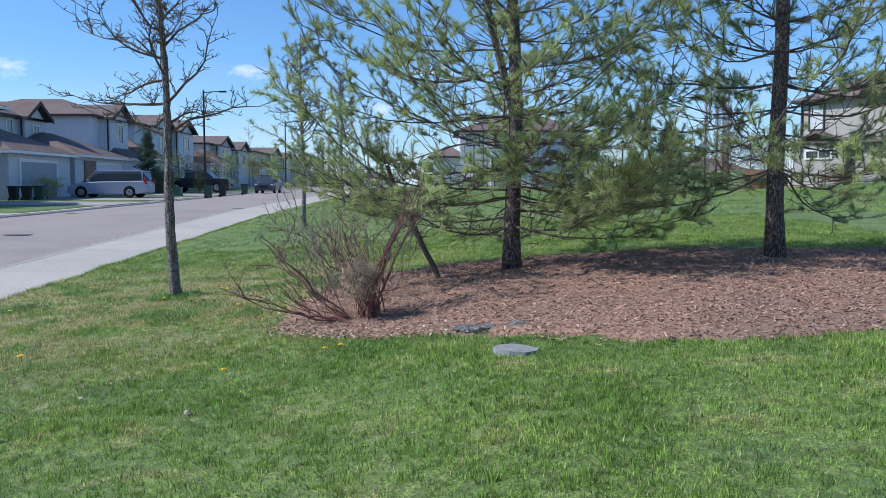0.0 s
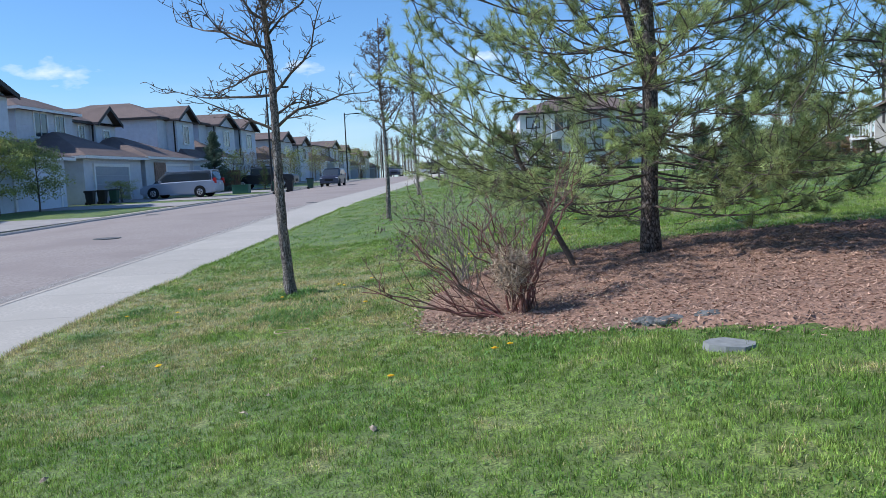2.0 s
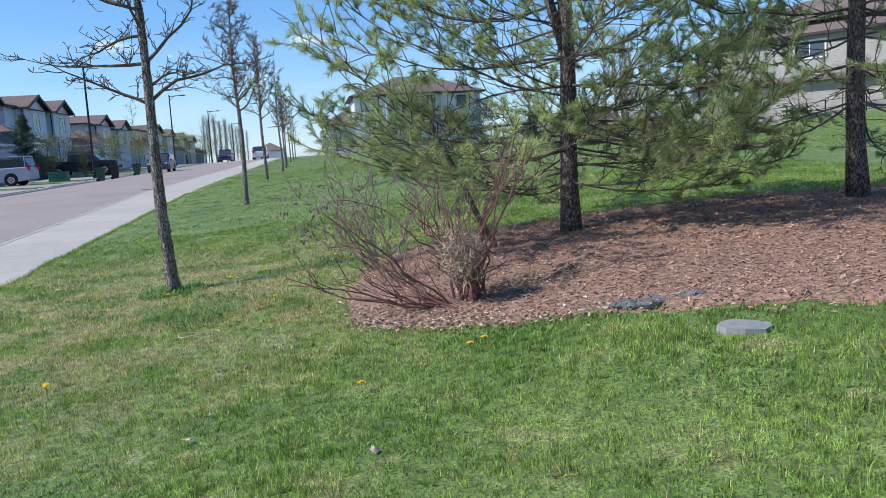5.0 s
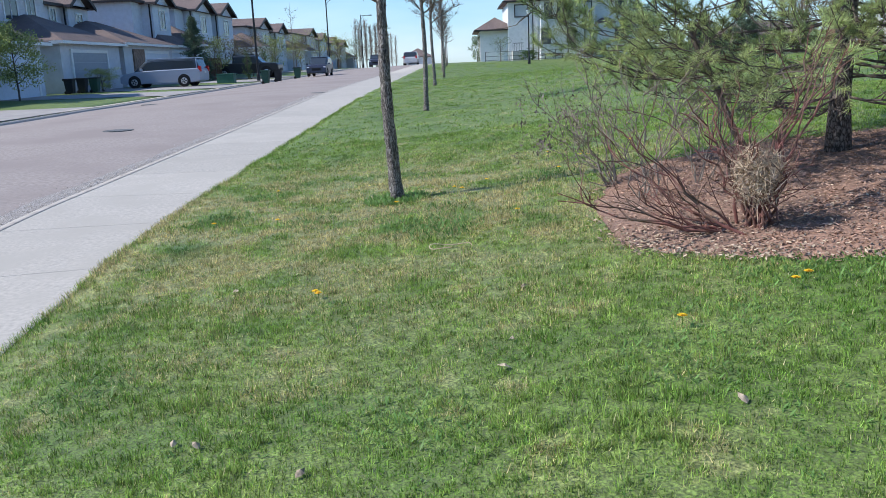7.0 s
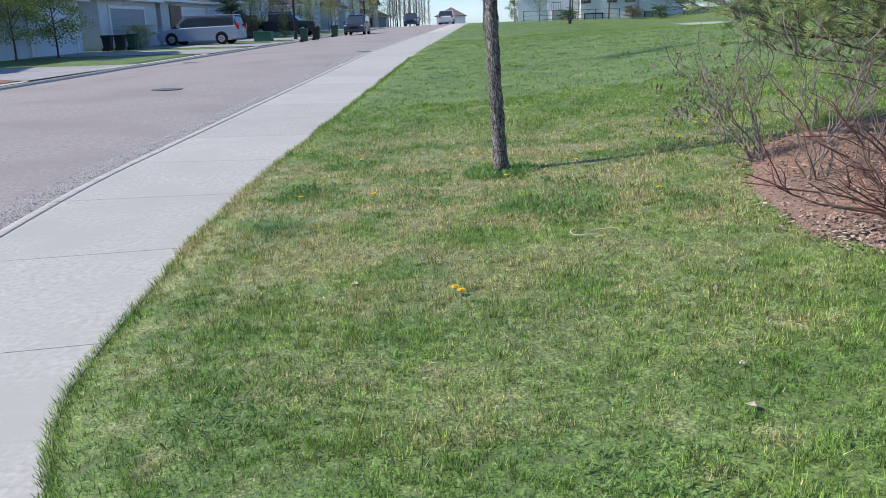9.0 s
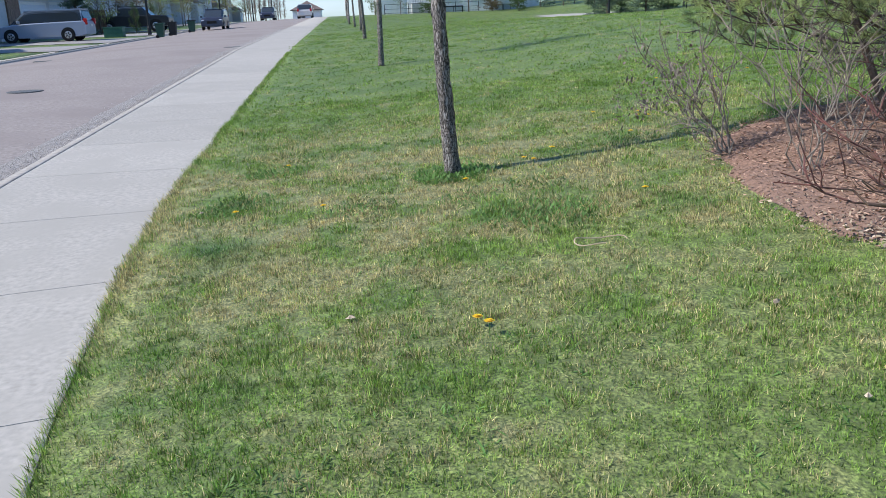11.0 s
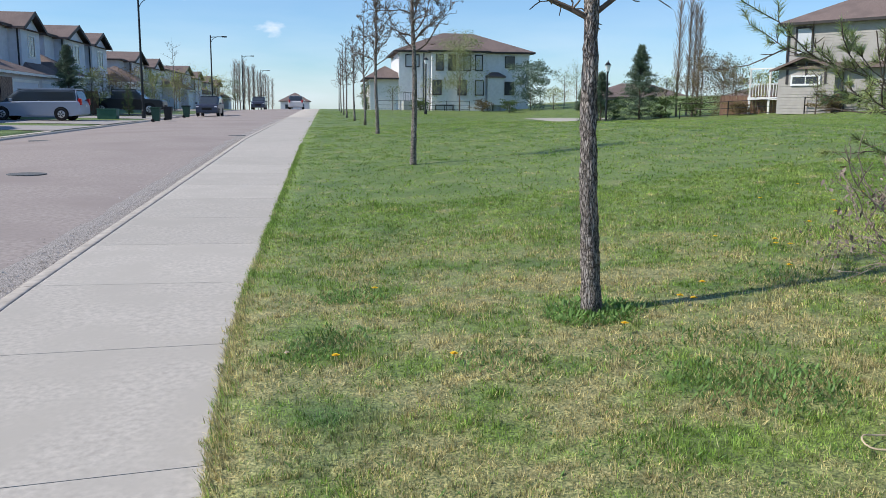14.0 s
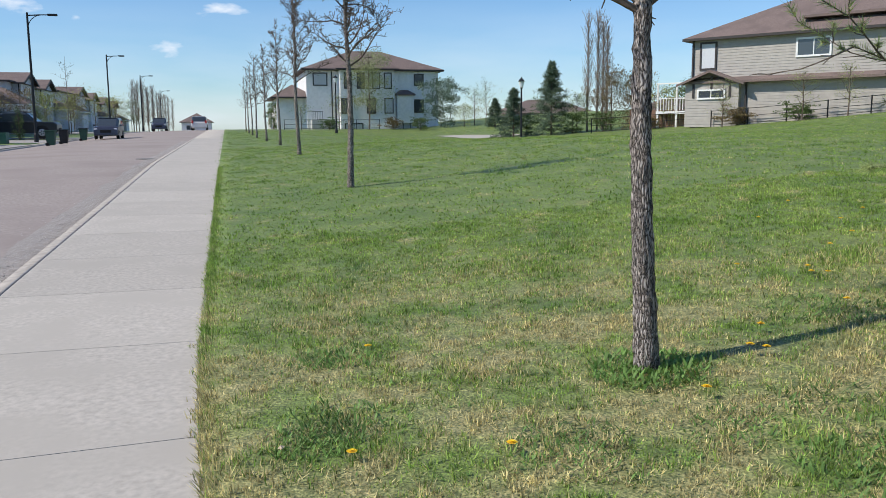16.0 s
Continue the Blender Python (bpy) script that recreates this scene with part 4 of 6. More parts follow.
def hip_roof(bm, x0, x1, y0, y1, z, rise, over=0.45, axis="x", gable=False, drop=0.16):
    """Hip (or gable) roof with eaves of some thickness over a rectangle."""
    x0, x1, y0, y1 = x0 - over, x1 + over, y0 - over, y1 + over
    w = (y1 - y0) / 2 if axis == "x" else (x1 - x0) / 2
    ins = 0.02 if gable else min(w, ((x1 - x0) if axis == "x" else (y1 - y0)) / 2 - 0.05)
    c = [(x0, y0), (x1, y0), (x1, y1), (x0, y1)]
    lo = [bm.verts.new((*p, z - drop)) for p in c]
    up = [bm.verts.new((*p, z)) for p in c]
    if axis == "x":
        ra, rb = bm.verts.new((x0 + ins, (y0 + y1) / 2, z + rise)), bm.verts.new((x1 - ins, (y0 + y1) / 2, z + rise))
        bm.faces.new((up[0], up[1], rb, ra)), bm.faces.new((up[1], up[2], rb)), bm.faces.new((up[2], up[3], ra, rb)), bm.faces.new((up[3], up[0], ra))
    else:
        ra, rb = bm.verts.new(((x0 + x1) / 2, y0 + ins, z + rise)), bm.verts.new(((x0 + x1) / 2, y1 - ins, z + rise))
        bm.faces.new((up[0], up[1], ra)), bm.faces.new((up[1], up[2], rb, ra)), bm.faces.new((up[2], up[3], rb)), bm.faces.new((up[3], up[0], ra, rb))
    for k in range(4):
        j = (k + 1) % 4
        bm.faces.new((lo[k], lo[j], up[j], up[k]))
    bm.faces.new(lo[::-1])
    return bm


def fascia(bm, x0, x1, y0, y1, z, over=0.45):
    """Gutter boards round the eaves."""
    x0, x1, y0, y1 = x0 - over, x1 + over, y0 - over, y1 + over
    t = 0.04
    for a in ((x0 - t, x1 + t, y0 - t, y0 - 0.003), (x0 - t, x1 + t, y1 + 0.003, y1 + t), (x0 - t, x0 - 0.003, y0, y1), (x1 + 0.003, x1 + t, y0, y1)):
        box(bm, *a, z - 0.19, z - 0.02)
    return bm


def window(house, face, c, w, h, frame_mat=TRIMWHITE, mullion=True, blind=False):
    """A window on a wall. face: the wall's axis and outward sign; c: its centre on the wall."""
    ax, sg = face
    t, d = 0.12, 0.09

    def bar(bm, u0, u1, z0, z1, d0, d1):
        d0, d1 = sorted((sg * d0, sg * d1))
        if ax == "x":
            box(bm, c[0] + d0, c[0] + d1, c[1] + u0, c[1] + u1, c[2] + z0, c[2] + z1)
        else:
            box(bm, c[0] + u0, c[0] + u1, c[1] + d0, c[1] + d1, c[2] + z0, c[2] + z1)

    bm = bmesh.new()
    bar(bm, -w / 2, w / 2, h / 2 - t, h / 2, 0, d)
    bar(bm, -w / 2, w / 2, -h / 2, -h / 2 + t, 0, d)
    bar(bm, -w / 2, -w / 2 + t, -h / 2 + t, h / 2 - t, 0, d)
    bar(bm, w / 2 - t, w / 2, -h / 2 + t, h / 2 - t, 0, d)
    if mullion:
        bar(bm, -0.03, 0.03, -h / 2 + t, h / 2 - t, 0.0, d * 0.8)
    win = part("window", bm, frame_mat, house)
    bm = bmesh.new()
    bar(bm, -w / 2 + t, w / 2 - t, -h / 2 + t, h / 2 - t, 0.034, 0.05)
    part("pane", bm, CURTAIN if blind else GLASS, win)
    return win


def garage_door(house, x, y0, y1, z0, z1, mat, frame=TRIMWHITE):
    bm = bmesh.new()
    box(bm, x, x + 0.11, y0 - 0.18, y0, z0, z1 + 0.18)
    box(bm, x, x + 0.11, y1, y1 + 0.18, z0, z1 + 0.18)
    box(bm, x, x + 0.11, y0, y1, z1, z1 + 0.18)
    d = part("garage_door", bm, frame, house, "sectional garage door in a pale frame")
    h = (z1 - z0) / 4
    for k in range(4):
        bm = box(bmesh.new(), x + 0.035, x + 0.07, y0 + 0.005, y1 - 0.005, z0 + k * h + 0.008, z0 + (k + 1) * h - 0.008)
        part("panel", bm, mat, d)
    return d


def street_house(name, y, walls, garage, body, bay=None, door=None, label="", trim=TRIMDARK, dmat=DOORWHITE, eave=5.4, rise=1.45, wins=(), pier=None, bay_eave=None):
    """Two-storey house across the street. garage: front x, y0, y1; body: front x, y0, y1, depth; bay: front x, y0, y1."""
    z = drive_z(-26, y) + 0.05
    h = thing("house", pose(0, 0, z), label, "house", "houses across the street")
    gx, g0, g1 = garage
    bx, b0, b1, depth = body
    part("wall", clad(bx - depth, bx, b0, b1, -0.6, eave), walls, h)
    bm = hip_roof(bmesh.new(), bx - depth, bx, b0, b1, eave + 0.1, rise, axis="x" if depth > b1 - b0 else "y")
    part("roof", bm, SHINGLE, h, "brown asphalt shingle roof")
    part("fascia", fascia(bmesh.new(), bx - depth, bx, b0, b1, eave + 0.1), trim, h)
    if garage[1] is not None:
        part("garage_wall", clad(bx - 0.05, gx, g0, g1, -0.6, 2.75), walls, h)
        part("garage_roof", hip_roof(bmesh.new(), bx - 3.0, gx, g0, g1, 2.85, 1.75, axis="y" if g1 - g0 > gx - bx + 3 else "x"), SHINGLE, h, "brown hipped garage roof")
        part("fascia", fascia(bmesh.new(), bx, gx, g0, g1, 2.85), TRIMWHITE, h)
        if door:
            garage_door(h, gx + 0.003, door[0], door[1], 0.0, 2.2, dmat)
        if pier:
            part("cladding", boxed(gx + 0.004, gx + 0.12, pier[0], pier[1], -0.3, 2.45), BRICK, h, "reddish stone cladding")
    if bay:
        vx, v0, v1 = bay
        ve = bay_eave or eave - 0.1
        part("bay_wall", clad(bx - 1.0, vx, v0, v1, 2.4 if garage[1] is not None and g0 < v1 and g1 > v0 and gx > vx else -0.6, ve), walls, h)
        bm = hip_roof(bmesh.new(), bx - 4.0, vx, v0, v1, ve + 0.1, 1.25, axis="x", gable=True)
        bm.normal_update()
        bmesh.ops.delete(bm, geom=[f for f in bm.faces if abs(f.normal.x) > 0.9 and f.calc_center_median().x > vx], context="FACES_ONLY")
        part("bay_roof", bm, SHINGLE, h)
        bm = bmesh.new()
        m = (v0 + v1) / 2
        w = (v1 - v0) / 2 + 0.45
        for sg in (-1, 1):
            a, b = Vector((vx + 0.46, m + sg * (w + 0.03), ve + 0.08)), Vector((vx + 0.46, m, ve + 1.37))
            v = [bm.verts.new(p + Vector((dx, 0, dz))) for p in (a, b) for dx in (0, 0.05) for dz in (-0.26, 0.02)]
            for f in ((0, 1, 3, 2), (4, 6, 7, 5), (0, 2, 6, 4), (1, 5, 7, 3), (0, 4, 5, 1), (2, 3, 7, 6)):
                bm.faces.new([v[i] for i in f])
        part("bargeboard", bm, trim, h, "dark gable boards")
        bm = bmesh.new()
        v = [bm.verts.new(q) for q in ((vx - 0.01, v0, ve), (vx - 0.01, v1, ve), (vx - 0.01, m, ve + 1.18))]
        bm.faces.new(v)
        part("gable", bm, walls, h)
        window(h, ("x", 1), (vx + 0.002, m, ve - 1.2), min(1.9, (v1 - v0) * 0.36), 1.7)
        # downpipe on the near corner
        part("downpipe", boxed(vx - 0.25, vx - 0.15, v0 - 0.1, v0 - 0.004, -0.2 if gx < vx else 3.0, ve), trim, h)
    for wx, wy, wz, ww, wh in wins:
        window(h, ("x", 1), (wx + 0.002, wy, wz), ww, wh)
    return h


L1 = "two-storey house in grey-blue siding with brown roof and garage"
street_house("house", 40, SIDE_BLUE, (-24.5, 36.5, 47.6), (-27.5, 34.5, 45.0, 11), (-26.0, 39.1, 45.0), (42.4, 46.8), L1, dmat=DOORWHITE, eave=6.1, rise=1.6, bay_eave=6.15)
street_house("house", 53, SIDE_GREY, (-24.5, 49.9, 58.2), (-28.5, 50.1, 57.0, 10), None, (51.2, 56.0), L1, dmat=DOORGREY, trim=TRIMWHITE, wins=((-28.5, 52.8, 5.0, 1.7, 1.7), (-28.5, 55.2, 5.0, 1.3, 1.6)), eave=5.9, rise=1.6)
street_house("house", 61, SIDE_GREY, (-24.5, 59.0, 68.6), (-29.5, 57.3, 64.8, 10), (-29.0, 61.4, 64.6), (62.8, 67.5), L1, trim=TRIMDARK, wins=((-29.5, 58.1, 4.7, 1.0, 1.4), (-29.5, 60.1, 4.7, 1.0, 1.4)), pier=(60.5, 62.5), eave=5.55, rise=1.8, bay_eave=5.5)
street_house("house", 72, SIDE_BLUE, (-25.5, 70.5, 76.5), (-27.4, 69.0, 76.5, 11), (-26.5, 71.0, 75.0), (71.3, 75.8), L1, eave=6.2, rise=1.6)
far = ((84, 81.5, 87.3, SIDE_BLUE, 6.15), (92, 89.8, 95.2, SIDE_BLUE, 6.1), (109, 106.5, 113.0, SIDE_GREY, 5.3), (120, 117.5, 123.5, SIDE_BLUE, 5.1), (137, 141, 149.0, SIDE_GREY, 5.5), (157, 154, 161, SIDE_BLUE, 5.4), (170, 167, 174, SIDE_GREY, 5.3), (184, 181, 188, SIDE_TAUPE, 5.3))
for k, (yc, a, b, mt, ev) in enumerate(far):
    g0 = a - 6.0 if k % 2 == 0 else b + 0.2
    street_house("house", yc, mt, (-25.0, g0 + 0.3, g0 + 5.6), (-27.4, a - (2.4 if k != 4 else 10.0), b + 0.8, 11), (-26.5, a, b), (g0 + 0.8, g0 + 5.0), L1, eave=ev, rise=1.5)
street_house("house", 28, SIDE_BLUE, (-24.5, 25.0, 33.5), (-27.5, 24.0, 34.0, 11), (-26.0, 26, 33.0), (27, 32), L1)


# white house at the top of the park
def white_house():
    h = thing("house", pose(0, 106, 1.5), "large white two-storey house with brown hipped roof and black-framed windows", "house")
    part("wall", clad(4.0, 19.8, 0, 12, -0.8, 6.7), SIDE_WHITE, h)
    part("roof", hip_roof(bmesh.new(), 4.0, 19.8, 0, 12, 6.9, 2.6, 0.6), SHINGLE, h, "brown shingle hip roof")
    part("fascia", fascia(bmesh.new(), 4.0, 19.8, 0, 12, 6.9, 0.6), TRIMDARK, h)
    part("gable_wall", clad(7.8, 14.2, -1.2, -0.003, -0.8, 6.7), SIDE_WHITE, h)
    part("gable_roof", hip_roof(bmesh.new(), 7.8, 14.2, -1.2, 6.0, 6.9, 2.3, 0.5, axis="y"), SHINGLE, h)
    part("fascia", fascia(bmesh.new(), 7.8, 14.2, -1.2, 3, 6.9, 0.5), TRIMDARK, h)
    part("wing_wall", clad(0.6, 3.997, 1.0, 11, -0.8, 3.6), SIDE_WHITE, h)
    part("wing_roof", hip_roof(bmesh.new(), 0.4, 4.6, 0.6, 11, 3.7, 1.5, 0.5, axis="y"), SHINGLE, h)
    part("fascia", fascia(bmesh.new(), 0.4, 4.6, 0.6, 11, 3.7, 0.5), TRIMDARK, h)
    for x in (5.6,):
        window(h, ("y", -1), (x, -0.004, 5.7), 1.7, 1.5, TRIMDARK, False, True)
    for x in (8.7, 10.2, 12.0, 13.4):
        window(h, ("y", -1), (x, -1.204, 5.5), 0.95, 1.9, TRIMDARK, False, x > 11)
    for x in (8.4, 11.4, 13.5):
        window(h, ("y", -1), (x, -1.204, 2.6), 1.1, 1.8, TRIMDARK, False, x > 13)
    window(h, ("y", -1), (17.4, -0.004, 5.7), 1.2, 1.4, TRIMDARK, False)
    window(h, ("y", -1), (17.4, -0.004, 2.6), 1.2, 1.6, TRIMDARK, False)
    window(h, ("y", -1), (9.3, -1.204, 0.1), 2.2, 1.0, TRIMDARK, True, True)
    window(h, ("y", -1), (16.3, -0.004, 0.2), 1.9, 1.2, TRIMDARK, True, True)
    part("bay", boxed(14.6, 16.6, -0.7, -0.003, 0.6, 3.9), SIDE_WHITE, h)
    part("bay_roof", hip_roof(bmesh.new(), 14.6, 16.6, -0.7, 0.4, 4.0, 0.5, 0.2, axis="x"), SHINGLE, h)
    part("gutter_pipe", boxed(6.9, 7.02, -0.12, -0.004, 0, 6.6), TRIMDARK, h)
    part("stairs", boxed(4.4, 5.6, -1.6, -0.003, -0.8, 1.0), FOUND, h, "concrete steps with a rail")
    bm = bmesh.new()
    for k in range(7):
        box(bm, 4.4 + 0.2 * k, 4.43 + 0.2 * k, -1.6, -1.57, 1.0, 1.9)
    box(bm, 4.4, 5.7, -1.62, -1.55, 1.9, 1.96)
    part("railing", bm, BLACKMETAL, h)
    return h


white_house()


def beige_house():
    h = thing("house", pose(27.0, 60.7, 1.15, 0, 0, -54.0), "two-storey house in beige lap siding with brown roof beside the park", "house")
    # local x runs along the wall that faces the park, y goes back
    W, D = 17.0, 11.0
    part("foundation", boxed(0.02, W - 0.02, 0.02, D, -1.2, 0.55), FOUND, h, "bare concrete foundation")
    part("wall", clad(0, W, 0, D, 0.55, 6.2), SIDE_BEIGE, h)
    part("roof", hip_roof(bmesh.new(), 0, W, 0, D, 6.35, 2.9, 0.5), SHINGLE, h, "dark brown shingle roof")
    part("fascia", fascia(bmesh.new(), 0, W, 0, D, 6.35, 0.5), TRIMDARK, h)
    part("upper_roof", hip_roof(bmesh.new(), 7.5, 15.5, 0.8, D - 0.5, 7.4, 2.6, 0.3), SHINGLE, h)
    part("belt_roof", hip_roof(bmesh.new(), 0.1, W, -0.55, 0.6, 3.35, 0.28, 0.1), SHINGLE, h, "narrow brown skirt roof between the storeys")
    part("porch_wall", clad(-0.2, 3.6, -0.5, -0.003, 0.2, 3.2), SIDE_BEIGE, h)
    bm = bmesh.new()
    v = [bm.verts.new(p) for p in ((-0.7, -1.0, 3.15), (1.7, -1.0, 4.1), (4.1, -1.0, 3.15), (-0.7, 0.3, 3.15), (1.7, 0.3, 4.1), (4.1, 0.3, 3.15), (-0.7, -1.0, 3.0), (4.1, -1.0, 3.0), (1.7, -1.0, 3.92))]
    for f in ((0, 1, 4, 3), (1, 2, 5, 4), (6, 8, 1, 0), (8, 7, 2, 1)):
        bm.faces.new([v[i] for i in f])
    part("porch_gable", bm, SHINGLE, h, "small brown gable with timber strips")
    for x in (0.4, 1.7, 3.0):
        part("timber", boxed(x - 0.08, x + 0.08, -0.56, -0.534, 2.2, 3.2 if x != 1.7 else 3.7), TRIMDARK, h)
    window(h, ("y", -1), (1.2, -0.004, 5.1), 1.2, 1.9, TRIMDARK, False, True)
    window(h, ("y", -1), (8.2, -0.004, 5.3), 2.2, 1.25, TRIMWHITE, True)
    window(h, ("y", -1), (1.7, -0.534, 2.45), 2.0, 0.7, TRIMWHITE, True)
    window(h, ("y", -1), (6.0, 0.0, 0.05), 2.0, 0.75, TRIMWHITE, True, True)
    window(h, ("y", -1), (13.4, -0.004, 2.2), 1.4, 0.9, TRIMWHITE, True)
    part("downpipe", boxed(3.9, 4.0, -0.14, -0.004, 0.2, 3.2), TRIMDARK, h)
    part("downpipe", boxed(0.05, 0.15, -0.14, -0.004, 3.6, 6.2), TRIMDARK, h)
    part("deck", boxed(-3.6, -0.04, 2.0, 6.0, 1.2, 1.4), DECKWHITE, h, "white raised deck")
    for x in (-3.5, -2.0, -0.4):
        part("deck_leg", boxed(x - 0.07, x + 0.07, 2.05, 2.19, -1.0, 1.2), DECKWHITE, h)
        part("deck_post", boxed(x - 0.06, x + 0.06, 2.05, 2.17, 1.4, 3.4), DECKWHITE, h)
    part("deck_beam", boxed(-3.6, -0.04, 2.0, 2.12, 3.4, 3.5), DECKWHITE, h)
    for k in range(16):
        part("baluster", boxed(-3.5 + 0.22 * k, -3.45 + 0.22 * k, 2.06, 2.1, 1.45, 2.3), DECKWHITE, h)
    part("rail", boxed(-3.6, -0.02, 2.03, 2.13, 2.3, 2.38), DECKWHITE, h)
    return h


beige_house()
for x, y, w, mat in ((33, 118, 13, SIDE_BEIGE), (50, 108, 14, SIDE_TAUPE), (66, 96, 14, SIDE_BEIGE)):
    h = thing("house", pose(x, y, 0.2), "distant bungalow behind the trees with a brown roof", "house")
    part("wall", boxed(0, w, 0, 9, -1, 3.2), mat, h)
    part("roof", hip_roof(bmesh.new(), 0, w, 0, 9, 3.3, 2.0), SHINGLE, h)
    window(h, ("y", -1), (w * 0.3, -0.004, 1.8), 2.0, 1.2, TRIMWHITE)
for x, y, w, mat in ((-15, 205, 6.5, SIDE_WHITE), (2, 150, 9, SIDE_TAUPE), (3, 134, 9, SIDE_WHITE), (4, 170, 9, SIDE_GREY)):
    h = thing("house", pose(x, y, street_z(y) - 0.3), "distant house at the end of the street", "house")
    part("wall", boxed(0, w, 0, 9, -1, 3.4 if x > 0 else 3.0), mat, h)
    part("roof", hip_roof(bmesh.new(), 0, w, 0, 9, 3.5 if x > 0 else 3.1, 2.0), SHINGLE, h)
    window(h, ("y", -1), (w * 0.3, -0.004, 1.8), 2.0, 1.2, TRIMWHITE)

# driveways
for y0, y1 in ((26.6, 33.0), (42.0, 47.4), (50.6, 57.4), (62, 68.2), (71, 76), (95.5, 101), (100.8, 106)):
    rows = [[(x, y, drive_z(x, y) + 0.018) for x in (-24.6, -22, -20, -18, -15.7)] for y in (y0, (y0 + y1) / 2, y1)]
    rows[0][-1] = (-15.7, y0 - 0.7, drive_z(-15.7, y0) + 0.018)
    rows[2][-1] = (-15.7, y1 + 0.7, drive_z(-15.7, y1) + 0.018)
    grid_mesh("driveway", rows, DRIVE, "pale concrete driveway")


# small planted island beside the first driveway
grid_mesh("planting_island", [[(x, y, drive_z(x, y) + 0.05 - 0.04 * (k in (0, 3))) for k, x in enumerate((-19.2, -18.6, -16.6, -16.1))] for y in (24.4, 24.9, 25.8, 26.2)], MULCH, "low planted island beside a driveway")


# ---- vehicles ----
def wheel(car, x, y, rad, sg):
    bm = lathe(bmesh.new(), ((rad * 0.62, -0.1), (rad * 0.95, -0.11), (rad, -0.07), (rad, 0.07), (rad * 0.95, 0.11), (rad * 0.62, 0.1)), 24, pose(x, y, rad, 90, 0, 0))
    w = part("wheel", bm, TYRE, car, "black tyre", smooth=False)
    bm = lathe(bmesh.new(), ((rad * 0.6, 0.0), (rad * 0.61, 0.1), (rad * 0.5, 0.112)), 24, pose(x, y, rad, 90 if sg < 0 else -90, 0, 0))
    part("rim", bm, RIM, w, "silver spoked rim")
    # black bars on the closed rim: painted shade of the gaps between spokes
    for k in range(5):
        part("spoke_gap_shade", boxed(rad * 0.14, rad * 0.5, -0.03, 0.03, 0.113, 0.118, m=pose(x, y, rad, 90 if sg < 0 else -90, 0, 0) @ pose(0, 0, 0, 0, 0, 72 * k)), TYRE, w)


